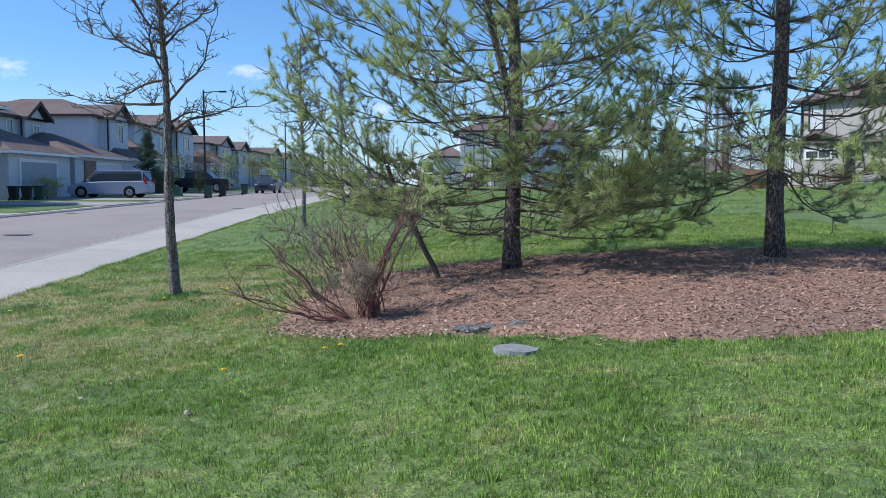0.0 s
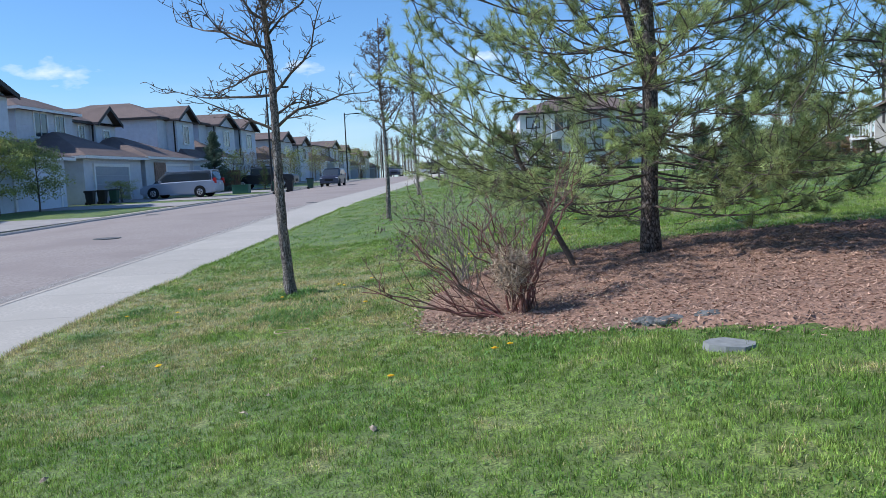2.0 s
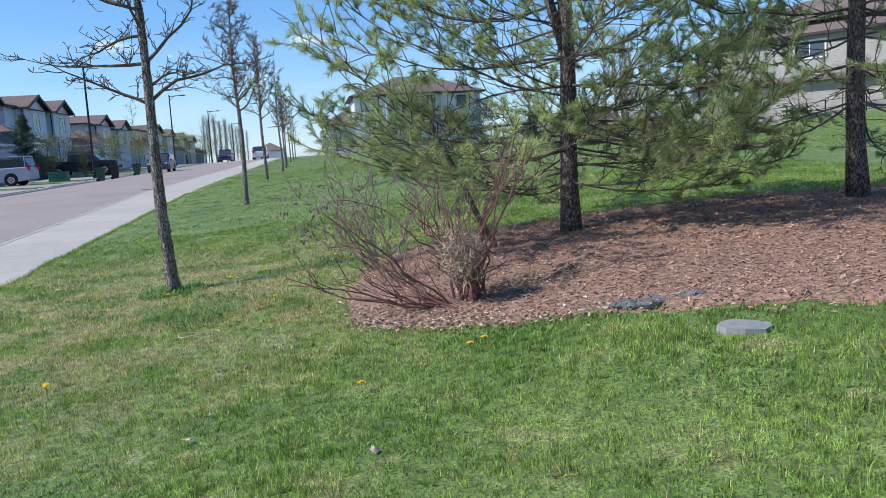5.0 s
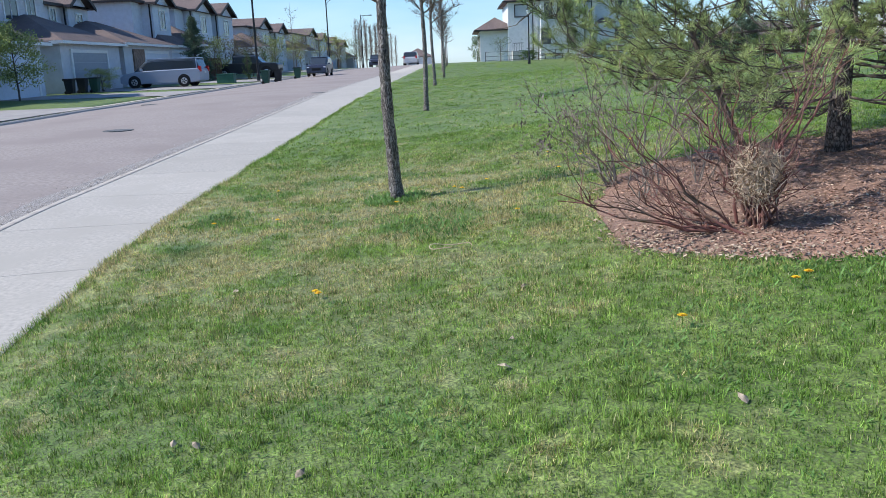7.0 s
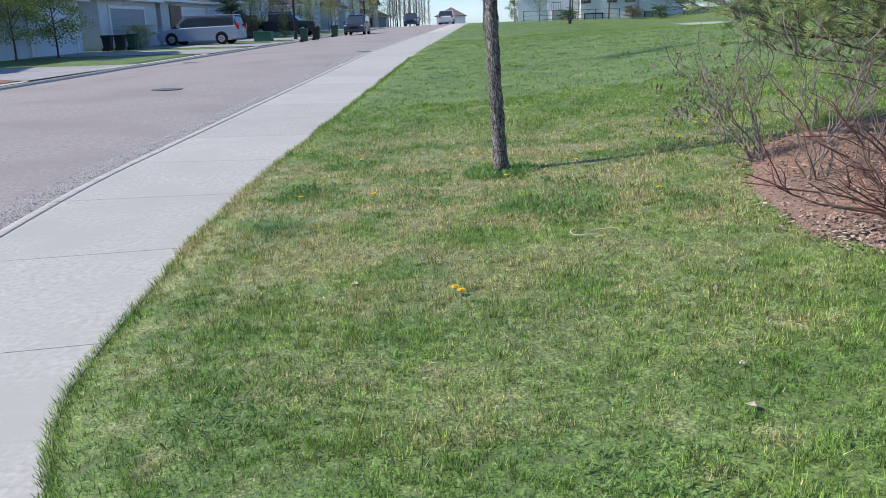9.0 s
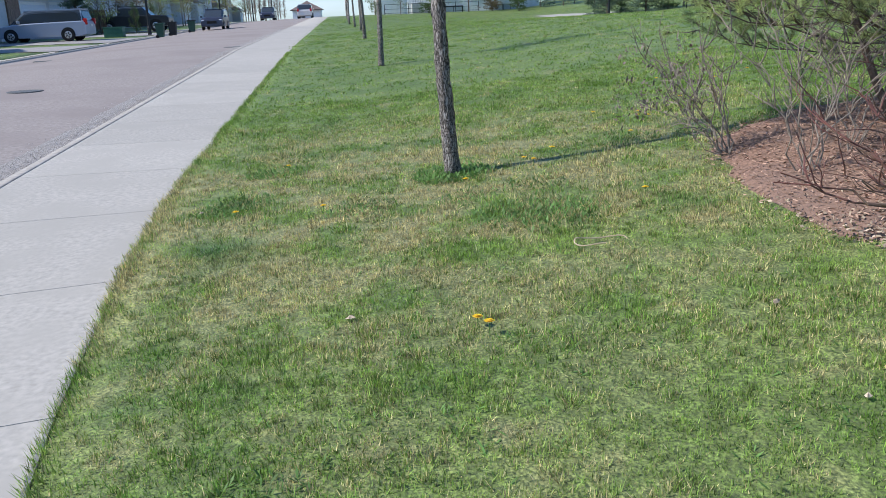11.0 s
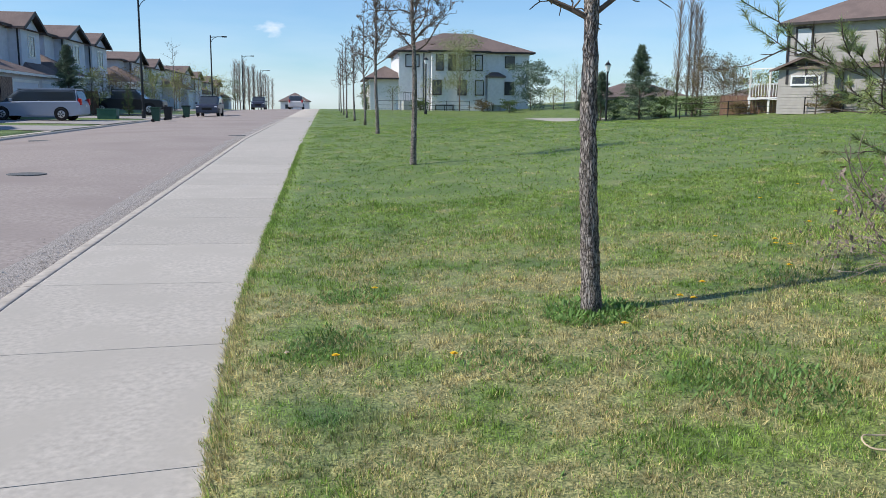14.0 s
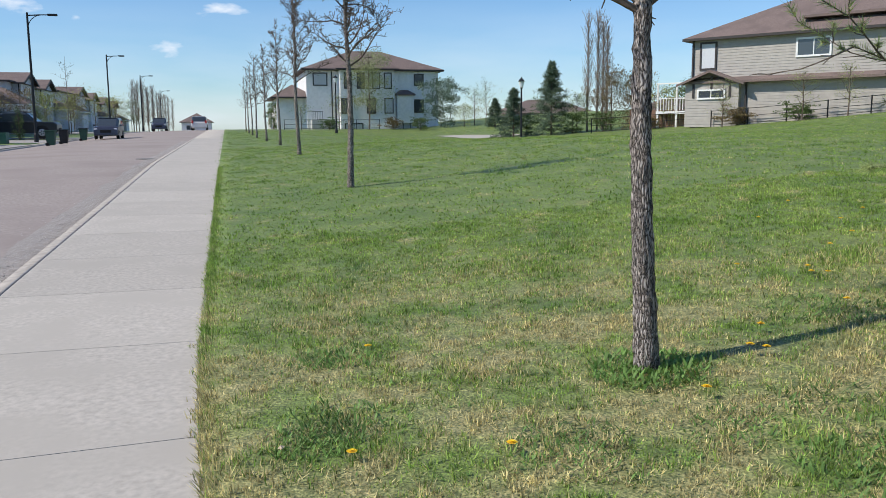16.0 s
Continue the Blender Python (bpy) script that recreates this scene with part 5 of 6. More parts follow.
def car(m, length, width, low, high, paint, label, name="car", wheels=(0.18, 0.79), rad=0.33):
    """low: lower body outline (x, z) from nose to tail along the top; high: glasshouse outline. Nose towards -x."""
    c = thing(name, m, label, "car")
    y = width / 2

    def loft(outline, sections, mat, pname, plabel=""):
        bm = bmesh.new()
        rings = []
        for off, inset, dz in sections:
            cx = sum(p[0] for p in outline) / len(outline)
            rings.append([bm.verts.new((p[0] + (cx - p[0]) * inset, off, p[1] + (dz if p[1] > 0.5 else 0))) for p in outline])
        for a, b in zip(rings, rings[1:]):
            for k in range(len(outline)):
                j = (k + 1) % len(outline)
                bm.faces.new((a[k], a[j], b[j], b[k]))
        bm.faces.new(rings[0][::-1])
        bm.faces.new(rings[-1])
        bmesh.ops.recalc_face_normals(bm, faces=bm.faces[:])
        bmesh.ops.bevel(bm, geom=[e for e in bm.edges if e.calc_face_angle(0) > 0.6], offset=0.035, segments=2, affect="EDGES")
        return part(pname, bm, mat, c, plabel, smooth=False)

    loft(low, ((-y, 0.03, -0.05), (-y * 0.97, 0.005, 0.0), (-y * 0.6, 0.0, 0.02), (y * 0.6, 0.0, 0.02), (y * 0.97, 0.005, 0.0), (y, 0.03, -0.05)), paint, "body")
    loft(high, ((-y * 0.93, 0.06, -0.12), (-y * 0.80, 0.0, 0.0), (y * 0.80, 0.0, 0.0), (y * 0.93, 0.06, -0.12)), GLASS, "glass", "dark tinted windows")
    # roof and pillars
    tops = [p for p in high if p[1] > max(q[1] for q in high) - 0.12]
    x0, x1, zt = min(p[0] for p in tops), max(p[0] for p in tops), max(p[1] for p in high)
    bm = boxed(x0, x1, -y * 0.80, y * 0.80, zt - 0.035, zt + 0.03, bevel=0.015)
    part("roof", bm, paint, c)
    b0, b1 = min(p[0] for p in high), max(p[0] for p in high)
    zb = min(p[1] for p in high)
    for sg in (-1, 1):
        for xa, xb in ((x0 + (x1 - x0) * 0.36, x0 + (x1 - x0) * 0.36), (x0 + (x1 - x0) * 0.74, x0 + (x1 - x0) * 0.74), (b1, x1)):
            bm = bmesh.new()
            tube(bm, ((xa + ((b0 + b1) / 2 - xa) * 0.08, sg * y * 0.92, zb - 0.05), (xb, sg * y * 0.8, zt - 0.03)), (0.04, 0.036), 6)
            part("pillar", bm, paint, c)
        for f in wheels:
            # black disc on the uncut flank paints the shade inside the wheel well
            bm = lathe(bmesh.new(), ((rad * 1.2, -0.02), (rad * 1.2, 0.012)), 20, pose(length * f, sg * (y - 0.005), rad + 0.02, 90, 0, 0))
            part("wheel_well_shade", bm, TYRE, c)
            wheel(c, length * f, sg * (y - 0.07), rad, sg)
        part("headlight", boxed(0.03, 0.32, sg * y * 0.82 - 0.12, sg * y * 0.82 + 0.12, 0.68, 0.84, bevel=0.03), CLEAR, c, "clear headlight")
        part("tail_light", boxed(length - 0.16, length + 0.01, sg * y * 0.86 - 0.1, sg * y * 0.86 + 0.1, 0.85, 1.2, bevel=0.02), RED, c, "red tail light")
        part("mirror", boxed(length * 0.27, length * 0.27 + 0.15, sg * (y + 0.1) - 0.09, sg * (y + 0.1) + 0.09, 1.02, 1.17, bevel=0.03), paint, c)
    part("grille", boxed(-0.01, 0.05, -y * 0.45, y * 0.45, 0.5, 0.72, bevel=0.01), TYRE, c, "black grille")
    part("plate", boxed(length - 0.02, length + 0.025, -0.15, 0.15, 0.75, 0.88), DECKWHITE, c)
    return c


VAN_LOW = ((0.0, 0.3), (0.02, 0.68), (0.25, 0.84), (1.1, 0.98), (2.0, 1.02), (5.0, 1.08), (5.12, 0.95), (5.12, 0.32), (4.6, 0.22), (0.5, 0.22))
VAN_HIGH = ((0.85, 0.96), (1.75, 1.66), (2.2, 1.72), (4.6, 1.72), (4.85, 1.62), (5.06, 1.04))
car(pose(-23.45, 56.15, drive_z(-20, 56) + 0.04), 5.15, 1.95, VAN_LOW, VAN_HIGH, PAINT_SILVER, "silver-blue minivan parked on a driveway", "minivan")
SUV_LOW = ((0.0, 0.32), (0.02, 0.78), (0.2, 0.95), (1.2, 1.06), (4.4, 1.08), (4.5, 0.9), (4.5, 0.34), (4.0, 0.25), (0.4, 0.25))
SUV_HIGH = ((1.0, 1.02), (1.75, 1.62), (2.1, 1.68), (4.0, 1.68), (4.25, 1.55), (4.45, 1.05))
car(pose(-13.2, 68.0, road_z(-13, 69) + 0.01, 0, 0, 90) @ Matrix.Diagonal((0.86, 0.86, 0.86, 1)), 4.5, 1.8, SUV_LOW, SUV_HIGH, PAINT_NAVY, "dark blue hatchback parked at the far kerb")
car(pose(-8.4, 118.0, road_z(-9, 116), 0, 0, -90), 4.6, 1.85, SUV_LOW, SUV_HIGH, PAINT_WHITE, "white car parked near the crest of the street")
car(pose(-13.6, 120.0, road_z(-13, 120), 0, 0, 90), 4.5, 1.8, SUV_LOW, SUV_HIGH, PAINT_NAVY, "small blue car parked far up the street")
PICK_LOW = ((0.0, 0.4), (0.02, 0.95), (0.2, 1.12), (1.5, 1.18), (3.6, 1.2), (5.6, 1.2), (5.7, 1.1), (5.7, 0.45), (5.0, 0.35), (0.5, 0.35))
PICK_HIGH = ((1.3, 1.15), (2.0, 1.8), (2.3, 1.86), (3.5, 1.86), (3.75, 1.8), (3.85, 1.18))
car(pose(-22.6, 72.8, drive_z(-20, 72.8) + 0.05, 0, 0, 0) @ pose(5.7, 0, 0, 0, 0, 180), 5.7, 2.0, PICK_LOW, PICK_HIGH, PAINT_BLACK, "black pickup truck parked on a driveway", "pickup_truck", rad=0.4)


# ---- street furniture ----
def street_lamp(x, y, h=7.8):
    l = thing("street_lamp", pose(x, y, drive_z(x, y) - 0.02), "tall black street lamp with a braced arm", "street lamp", "street lamps")
    part("pole", lathe(bmesh.new(), ((0.13, 0.0), (0.13, 0.5), (0.085, 0.6), (0.06, h), (0.02, h + 0.05)), 12), BLACKMETAL, l)
    bm = bmesh.new()
    tube(bm, ((0, 0, h - 0.15), (0.7, 0, h - 0.1), (1.5, 0, h - 0.08)), (0.04, 0.035, 0.03), 8)
    part("arm", bm, BLACKMETAL, l)
    bm = bmesh.new()
    tube(bm, [(0.85 * (1 - math.cos(a)), 0, h - 0.95 + 0.85 * math.sin(a)) for a in [k * math.pi / 16 for k in range(9)]], [0.025] * 9, 6)
    part("brace", bm, BLACKMETAL, l)
    part("lamp_head", boxed(1.15, 1.7, -0.1, 0.1, h - 0.15, h - 0.02, bevel=0.03), BLACKMETAL, l)
    return l


lamp = street_lamp(-16.6, 63.2)
for y in (98.0, 132.0, 168.0):
    copy_thing(lamp, pose(-16.6, y, drive_z(-16.6, y)))


def park_lamp(x, y, h=3.7):
    z = ground_z(x, y)
    l = thing("park_lamp", pose(x, y, z - 0.02), "black park lamp post with a lantern head", "lamp post", "park lamp posts")
    part("pole", lathe(bmesh.new(), ((0.14, 0.0), (0.14, 0.35), (0.07, 0.5), (0.055, h - 0.1), (0.1, h)), 12), BLACKMETAL, l)
    part("lantern", lathe(bmesh.new(), ((0.10, h), (0.2, h + 0.38), (0.19, h + 0.4)), 8), CLEAR, l, "clear lantern glass")
    part("cap", lathe(bmesh.new(), ((0.24, h + 0.4), (0.13, h + 0.55), (0.04, h + 0.62), (0.02, h + 0.72)), 8), BLACKMETAL, l)
    return l


park_lamp(13.95, 60.0)
park_lamp(4.6, 84.0, 4.6)


def wheelie_bin(x, y, mat, lid, rz, label):
    b = thing("wheelie_bin", pose(x, y, (drive_z(x, y) if x < FARX else road_z(x, y)) + 0.01, 0, 0, rz) @ Matrix.Diagonal((0.82, 0.82, 0.82, 1)), label, "bin")
    bm = bmesh.new()
    v = [bm.verts.new(p) for p in ((-0.22, -0.22, 0.05), (0.22, -0.22, 0.05), (0.22, 0.22, 0.05), (-0.22, 0.22, 0.05), (-0.3, -0.29, 0.95), (0.3, -0.29, 0.95), (0.3, 0.29, 0.95), (-0.3, 0.29, 0.95))]
    for f in ((3, 2, 1, 0), (4, 5, 6, 7), (0, 1, 5, 4), (1, 2, 6, 5), (2, 3, 7, 6), (3, 0, 4, 7)):
        bm.faces.new([v[i] for i in f])
    bmesh.ops.bevel(bm, geom=bm.edges[:], offset=0.03, segments=2, affect="EDGES")
    part("body", bm, mat, b)
    part("lid", boxed(-0.33, 0.34, -0.32, 0.32, 0.95, 1.03, bevel=0.02), lid, b)
    for sg in (-1, 1):
        part("wheel", lathe(bmesh.new(), ((0.11, -0.03), (0.11, 0.03)), 14, pose(-0.2, sg * 0.27, 0.11, 90, 0, 0)), TYRE, b)
    part("handle", boxed(-0.4, -0.33, -0.22, 0.22, 0.9, 0.95), mat, b)
    return b


for x, y, mt, lid, lb in ((-14.35, 55.6, BINGREEN, BINGREEN, "green wheelie bin at the kerb"), (-14.3, 59.1, BINBLACK, BINBLACK, "black wheelie bin at the kerb"), (-14.3, 66.0, BINGREEN, BINBLACK, "green wheelie bin at the kerb"),
                          (-23.6, 48.6, BINBLACK, BINBLACK, "black wheelie bin beside a garage"), (-23.3, 49.5, BINBLACK, BINBLACK, "black wheelie bin beside a garage"), (-22.9, 50.2, BINGREEN, BINBLACK, "dark green wheelie bin beside a garage")):
    wheelie_bin(x, y, mt, lid, 0, lb)

u = thing("utility_box", pose(-18.2, 60.6, drive_z(-18.2, 60.6)) @ Matrix.Diagonal((0.64, 0.64, 0.68, 1)), "low green metal utility box on the verge", "utility box")
part("body", boxed(-0.9, 0.9, -0.6, 0.6, 0.0, 0.85, bevel=0.04), UTILITY, u)
part("lid", boxed(-0.95, 0.95, -0.65, 0.65, 0.85, 0.95, bevel=0.02), UTILITY, u)


# ---- garden and distant trees ----
def leaf_cloud(store, c, rad, count, size, g):
    c = np.array(c)
    p = g.normal(0, 1, (count, 3))
    p /= np.linalg.norm(p, axis=1)[:, None]
    p *= (g.random(count) ** 0.45)[:, None] * np.array(rad)
    p += c
    u = g.normal(0, 1, (count, 3))
    u /= np.linalg.norm(u, axis=1)[:, None]
    w = np.cross(u, g.normal(0, 1, (count, 3)))
    w /= np.linalg.norm(w, axis=1)[:, None] + 1e-6
    s = size * 0.72 * g.uniform(0.6, 1.3, count)[:, None]
    store.append(np.stack((p - u * s, p + w * s * 0.5, p + u * s, p - w * s * 0.5), 1))


def leaf_tree(x, y, h, w, mat, seed, label, leaves=2600, size=0.07, stem=0.25, z=None, name="garden_tree", category="tree", girth=0.05, columns=1):
    r, g = random.Random(seed), np.random.default_rng(seed)
    z = (drive_z(x, y) if x < FARX else ground_z(x, y)) if z is None else z
    t = thing(name, pose(x, y, z - 0.05), label, category)
    bm, store = bmesh.new(), []
    top = h * 0.85
    tube(bm, [(0.02 * math.sin(k), 0.02 * math.cos(k), top * k / 6) for k in range(7)], [girth * (1 - 0.12 * k) for k in range(7)], 8)
    n = 16
    for k in range(n):
        f = stem + (1 - stem) * (k / n)
        a = k * 2.4
        prof = math.sin(math.pi * min(1, (f - stem) / (1 - stem) * 0.8 + 0.18))
        ln = w * 0.5 * prof * r.uniform(0.7, 1.1)
        limb, _ = twist((0, 0, top * f), (math.cos(a), math.sin(a), 0.7), ln + 0.15, 5, 0.15, r)
        tube(bm, limb, [girth * 0.4 * (1 - 0.15 * q) for q in range(6)], 5)
        for q in (2, 3, 4, 5):
            leaf_cloud(store, limb[q] + Vector((r.gauss(0, 0.12 * w), r.gauss(0, 0.12 * w), r.gauss(0, 0.05 * h))), (w * 0.16, w * 0.16, h * 0.08), leaves // (n * 4), size, g)
    part("trunk", bm, TWIG, t)
    triangles("crown", np.concatenate(store), 4, mat, t)
    return t


def spruce(x, y, h, w, seed, z=None, label="conical dark green spruce"):
    r, g = random.Random(seed), np.random.default_rng(seed)
    z = (drive_z(x, y) if x < FARX else ground_z(x, y)) if z is None else z
    t = thing("spruce_tree", pose(x, y, z - 0.05), label, "tree")
    bm, store = bmesh.new(), []
    tube(bm, ((0, 0, 0), (0, 0, h)), (0.09, 0.01), 8)
    k = 0
    zz = 0.15
    while zz < h * 0.98:
        f = zz / h
        ln = w * 0.66 * (1 - f) ** 0.9 * r.uniform(0.75, 1.2) + 0.05
        for b in range(7):
            a = r.uniform(0, math.tau)
            limb, d = twist((0, 0, zz), (math.cos(a), math.sin(a), 0.05 + 0.3 * f), ln * r.uniform(0.6, 1.2), 4, 0.1, r)
            tube(bm, limb, [0.014, 0.012, 0.01, 0.008, 0.005], 4)
            for q in range(4):
                cnt = 16 + 9 * q
                p = np.array(limb[q]) + (np.array(limb[q + 1]) - np.array(limb[q])) * g.random((cnt, 1)) + g.normal(0, 0.025 + 0.018 * q, (cnt, 3))
                way = np.array(d) * 0.6 + g.normal(0, 0.7, (cnt, 3))
                way[:, 2] -= 0.15
                ln2 = (g.uniform(0.1, 0.22, cnt) * (1 - 0.45 * f))[:, None]
                sd = np.cross(way, g.normal(0, 1, (cnt, 3)))
                sd /= np.linalg.norm(sd, axis=1)[:, None] + 1e-6
                store.append(np.stack((p - sd * 0.022, p + sd * 0.022, p + way * ln2), 1))
        zz += 0.10 + 0.24 * (1 - f)
    part("trunk", bm, TWIG, t)
    triangles("needles", np.concatenate(store), 3, SPRUCE, t)
    return t


def poplar(x, y, h, seed, z=None, leaf=None):
    """Narrow columnar tree, almost bare."""
    r, g = random.Random(seed), np.random.default_rng(seed)
    z = (drive_z(x, y) if x < FARX else ground_z(x, y)) if z is None else z
    t = thing("poplar_tree", pose(x, y, z - 0.05), "tall narrow poplar, still almost bare", "tree", "poplars")
    bm = bmesh.new()
    tube(bm, [(0.03 * math.sin(k * 2 + seed), 0.03 * math.cos(k), h * k / 8) for k in range(9)], [0.09 * (1 - 0.11 * k) for k in range(9)], 7)
    for k in range(90):
        zz = h * (0.12 + 0.80 * k / 90)
        a = r.uniform(0, math.tau)
        limb, _ = twist((0, 0, zz), (math.cos(a) * 0.35, math.sin(a) * 0.35, 1.0), min(h - zz + 0.2, r.uniform(0.8, 1.9)), 4, 0.1, r)
        tube(bm, limb, [0.02, 0.016, 0.013, 0.01, 0.006], 4)
        for q in range(5):
            tw, _ = twist(limb[r.randint(1, 3)], (r.gauss(0, 0.5), r.gauss(0, 0.5), 1), r.uniform(0.2, 0.6), 3, 0.15, r)
            tube(bm, tw, [0.009, 0.008, 0.006, 0.004], 3)
    part("crown", bm, GREYSTEM, t)
    if leaf:
        store = []
        leaf_cloud(store, (0, 0, h * 0.6), (0.6, 0.6, h * 0.4), leaf, 0.05, g)
        triangles("buds", np.concatenate(store), 4, LEAFPALE, t)
    return t


# across the street
spruce(-23.0, 69.6, 5.0, 2.3, 3)
leaf_tree(-21.6, 70.2, 3.6, 3.0, LEAF, 5, "small garden tree in fresh yellow-green leaf", 1700)
leaf_tree(-23.5, 39.2, 4.2, 3.7, LEAF, 6, "small garden tree in fresh yellow-green leaf", 10000)
leaf_tree(-23.0, 41.9, 3.8, 2.8, LEAF, 7, "small garden tree in fresh yellow-green leaf", 7000)
leaf_tree(-23.0, 51.4, 1.4, 1.8, LEAF, 8, "rounded yellow-green garden shrub beside a garage", 2600, 0.05, 0.05, name="garden_shrub", category="shrub")
for x, y, h, w, mt, sd in ((-21.5, 73, 3.8, 3.0, LEAFBROWN, 31), (-21, 80, 4.2, 3.4, LEAFBROWN, 32), (-20, 84, 3.8, 3.2, LEAF, 33), (-21, 90, 4.2, 3.4, LEAFDARK, 34), (-20, 96, 4.2, 3.6, LEAF, 35), (-21, 104, 4.4, 3.6, LEAFBROWN, 36), (-20, 112, 5.2, 5.0, LEAF, 37), (-19, 122, 5.0, 4.6, LEAF, 38), (-20, 131, 5.0, 4.2, LEAFBROWN, 39), (-19, 141, 5.0, 4.2, LEAFDARK, 40)):
    leaf_tree(x, y, h, w, mt, sd, "garden tree coming into leaf before a house", 1500, 0.08)
for x, y in ((-19.2, 70.8), (-19.0, 75.8)):
    leaf_tree(x, y, 2.6, 0.7, LEAFDARK, int(y), "narrow dark columnar evergreen", 1800, 0.05, 0.02, name="columnar_evergreen")
bare_tree(-19.5, 92, 7.2, 0.3, 41, 0.06, (0, 0), 2.0, 0.6, "slender bare birch before a house", drive_z(-19.5, 92))
for k, (x, y, h) in enumerate(((-19.2, 146, 12), (-18.8, 150, 12), (-18.6, 156, 13), (-19.5, 153, 11), (-19.0, 160, 12), (-18.8, 167, 12), (-18.4, 174, 13), (-17.9, 183, 12), (-17.4, 192, 12), (-18.4, 163, 12), (-18.2, 170, 13), (-18, 178, 12), (-17.6, 187, 12), (-17.2, 197, 12), (-17, 208, 12))):
    poplar(x, y, h * 0.68, k)

# fence panels between gardens across the street
f = thing("garden_fence", pose(-21.5, 71.6, drive_z(-21.5, 71.6)), "reddish-brown board fence between gardens", "fence")
for k in range(16):
    part("board", boxed(-2.4 + 0.15 * k, -2.26 + 0.15 * k, 0, 0.025, 0.05, 1.75), FENCEWOOD, f)

# round the white house and along the back of the park
leaf_tree(10.6, 101.5, 9.8, 6.4, LEAFPALE, 51, "tall birch in thin pale spring leaf before the white house", 8000, 0.10, 0.25, girth=0.09)
leaf_tree(7.2, 102, 4.4, 3.0, LEAFPALE, 52, "small tree in thin spring leaf", 900, 0.08, 0.25)
leaf_tree(18.6, 100, 6.0, 5.0, SPRUCE, 53, "broad dark green pine beside the white house", 6500, 0.13, 0.08)
leaf_tree(2.6, 98, 3.0, 2.4, LEAFPALE, 54, "small tree in thin spring leaf", 700, 0.07, 0.3)
leaf_tree(22, 98, 4.5, 3.0, LEAFPALE, 55, "small tree in thin spring leaf", 900, 0.08, 0.2)
leaf_tree(24, 100, 5.5, 3.2, LEAFPALE, 56, "small tree in thin spring leaf", 800, 0.08, 0.2)
leaf_tree(20.5, 97, 2.6, 3.0, LEAF, 57, "low green garden shrub", 1200, 0.08, 0.05, name="garden_shrub", category="shrub")
leaf_tree(0.2, 108, 3.6, 1.6, LEAFDARK, 58, "dense columnar cedar beside the sidewalk", 4000, 0.07, 0.02, name="columnar_evergreen")
spruce(17.6, 72, 4.0, 2.6, 61)
spruce(20.1, 70, 5.9, 3.0, 62)
spruce(22.5, 92, 3.0, 2.0, 63)
leaf_tree(22.3, 70, 3.6, 2.4, LEAF, 64, "small garden tree in fresh leaf", 1400, 0.07, 0.3)
for k, (x, y, h) in enumerate(((23.2, 70, 9.5), (24.3, 70.5, 9.6), (25.0, 71, 9.2), (25.6, 71.5, 8.4))):
    poplar(x, y, h, 70 + k)
leaf_tree(24.6, 68.5, 5.4, 4.4, LEAFBROWN, 81, "dense bronze-purple tree behind the fence", 4200, 0.09, 0.05)
leaf_tree(26.4, 68.5, 4.8, 3.4, LEAFBROWN, 82, "dense bronze-purple tree behind the fence", 2800, 0.09, 0.05)
leaf_tree(27.2, 64.5, 3.6, 2.2, LEAF, 83, "small tree in fresh leaf before the fence", 1100, 0.07, 0.3)
leaf_tree(26.9, 56.5, 3.4, 2.4, LEAFPALE, 84, "small tree in pale spring leaf before the house", 1000, 0.06, 0.3)
leaf_tree(30.0, 52.5, 3.6, 2.4, LEAFPALE, 85, "small tree in pale spring leaf before the house", 900, 0.06, 0.3)
leaf_tree(31.8, 50.6, 3.6, 2.0, LEAFPALE, 86, "small tree in pale spring leaf before the house", 800, 0.06, 0.3)

for k, (x, y, hh, ww, mt) in enumerate(((28.5, 57.2, 0.9, 2.6, LEAFBROWN), (30.6, 53.6, 0.8, 2.4, LEAFDARK), (25.8, 64.6, 0.8, 2.6, LEAFBROWN), (23.4, 67.4, 1.5, 2.6, LEAFDARK), (21.6, 69.2, 1.6, 2.4, LEAFDARK), (18.9, 72.5, 1.8, 2.4, LEAFDARK), (28.2, 70, 3.2, 3.6, LEAFBROWN), (30.5, 68, 3.6, 3.4, LEAFDARK), (33.0, 80, 4.5, 5.0, LEAFDARK), (26.0, 86, 4.0, 4.5, LEAFDARK), (15.5, 97, 1.4, 2.6, LEAFDARK), (13.0, 99.5, 1.1, 2.4, LEAFBROWN), (6.0, 101, 1.0, 2.4, LEAFDARK), (38, 74, 5, 6, LEAFDARK))):
    leaf_tree(x, y, hh, ww, mt, 200 + k, "low garden shrub along the edge of the park" if hh < 2 else "bushy garden tree behind the park", 1800, 0.09, 0.05, name="garden_shrub" if hh < 2 else "garden_tree", category="shrub" if hh < 2 else "tree")

# fences
fence = thing("wire_fence", pose(0, 0, 0), "black wire fence along the edge of the park", "fence")


def fence_run(a, b, step=2.4, h=1.1):
    n = max(1, int(math.dist(a, b) / step))
    pts = []
    for k in range(n + 1):
        x, y = a[0] + (b[0] - a[0]) * k / n, a[1] + (b[1] - a[1]) * k / n
        z = ground_z(x, y)
        pts.append((x, y, z + h))
        part("post", boxed(x - 0.03, x + 0.03, y - 0.03, y + 0.03, z - 0.05, z + h + 0.05), BLACKMETAL, fence)
    for dz in (0, -0.5, -0.95):
        bm = bmesh.new()
        tube(bm, [(p[0], p[1], p[2] + dz) for p in pts], [0.02] * len(pts), 5)
        part("rail", bm, BLACKMETAL, fence)


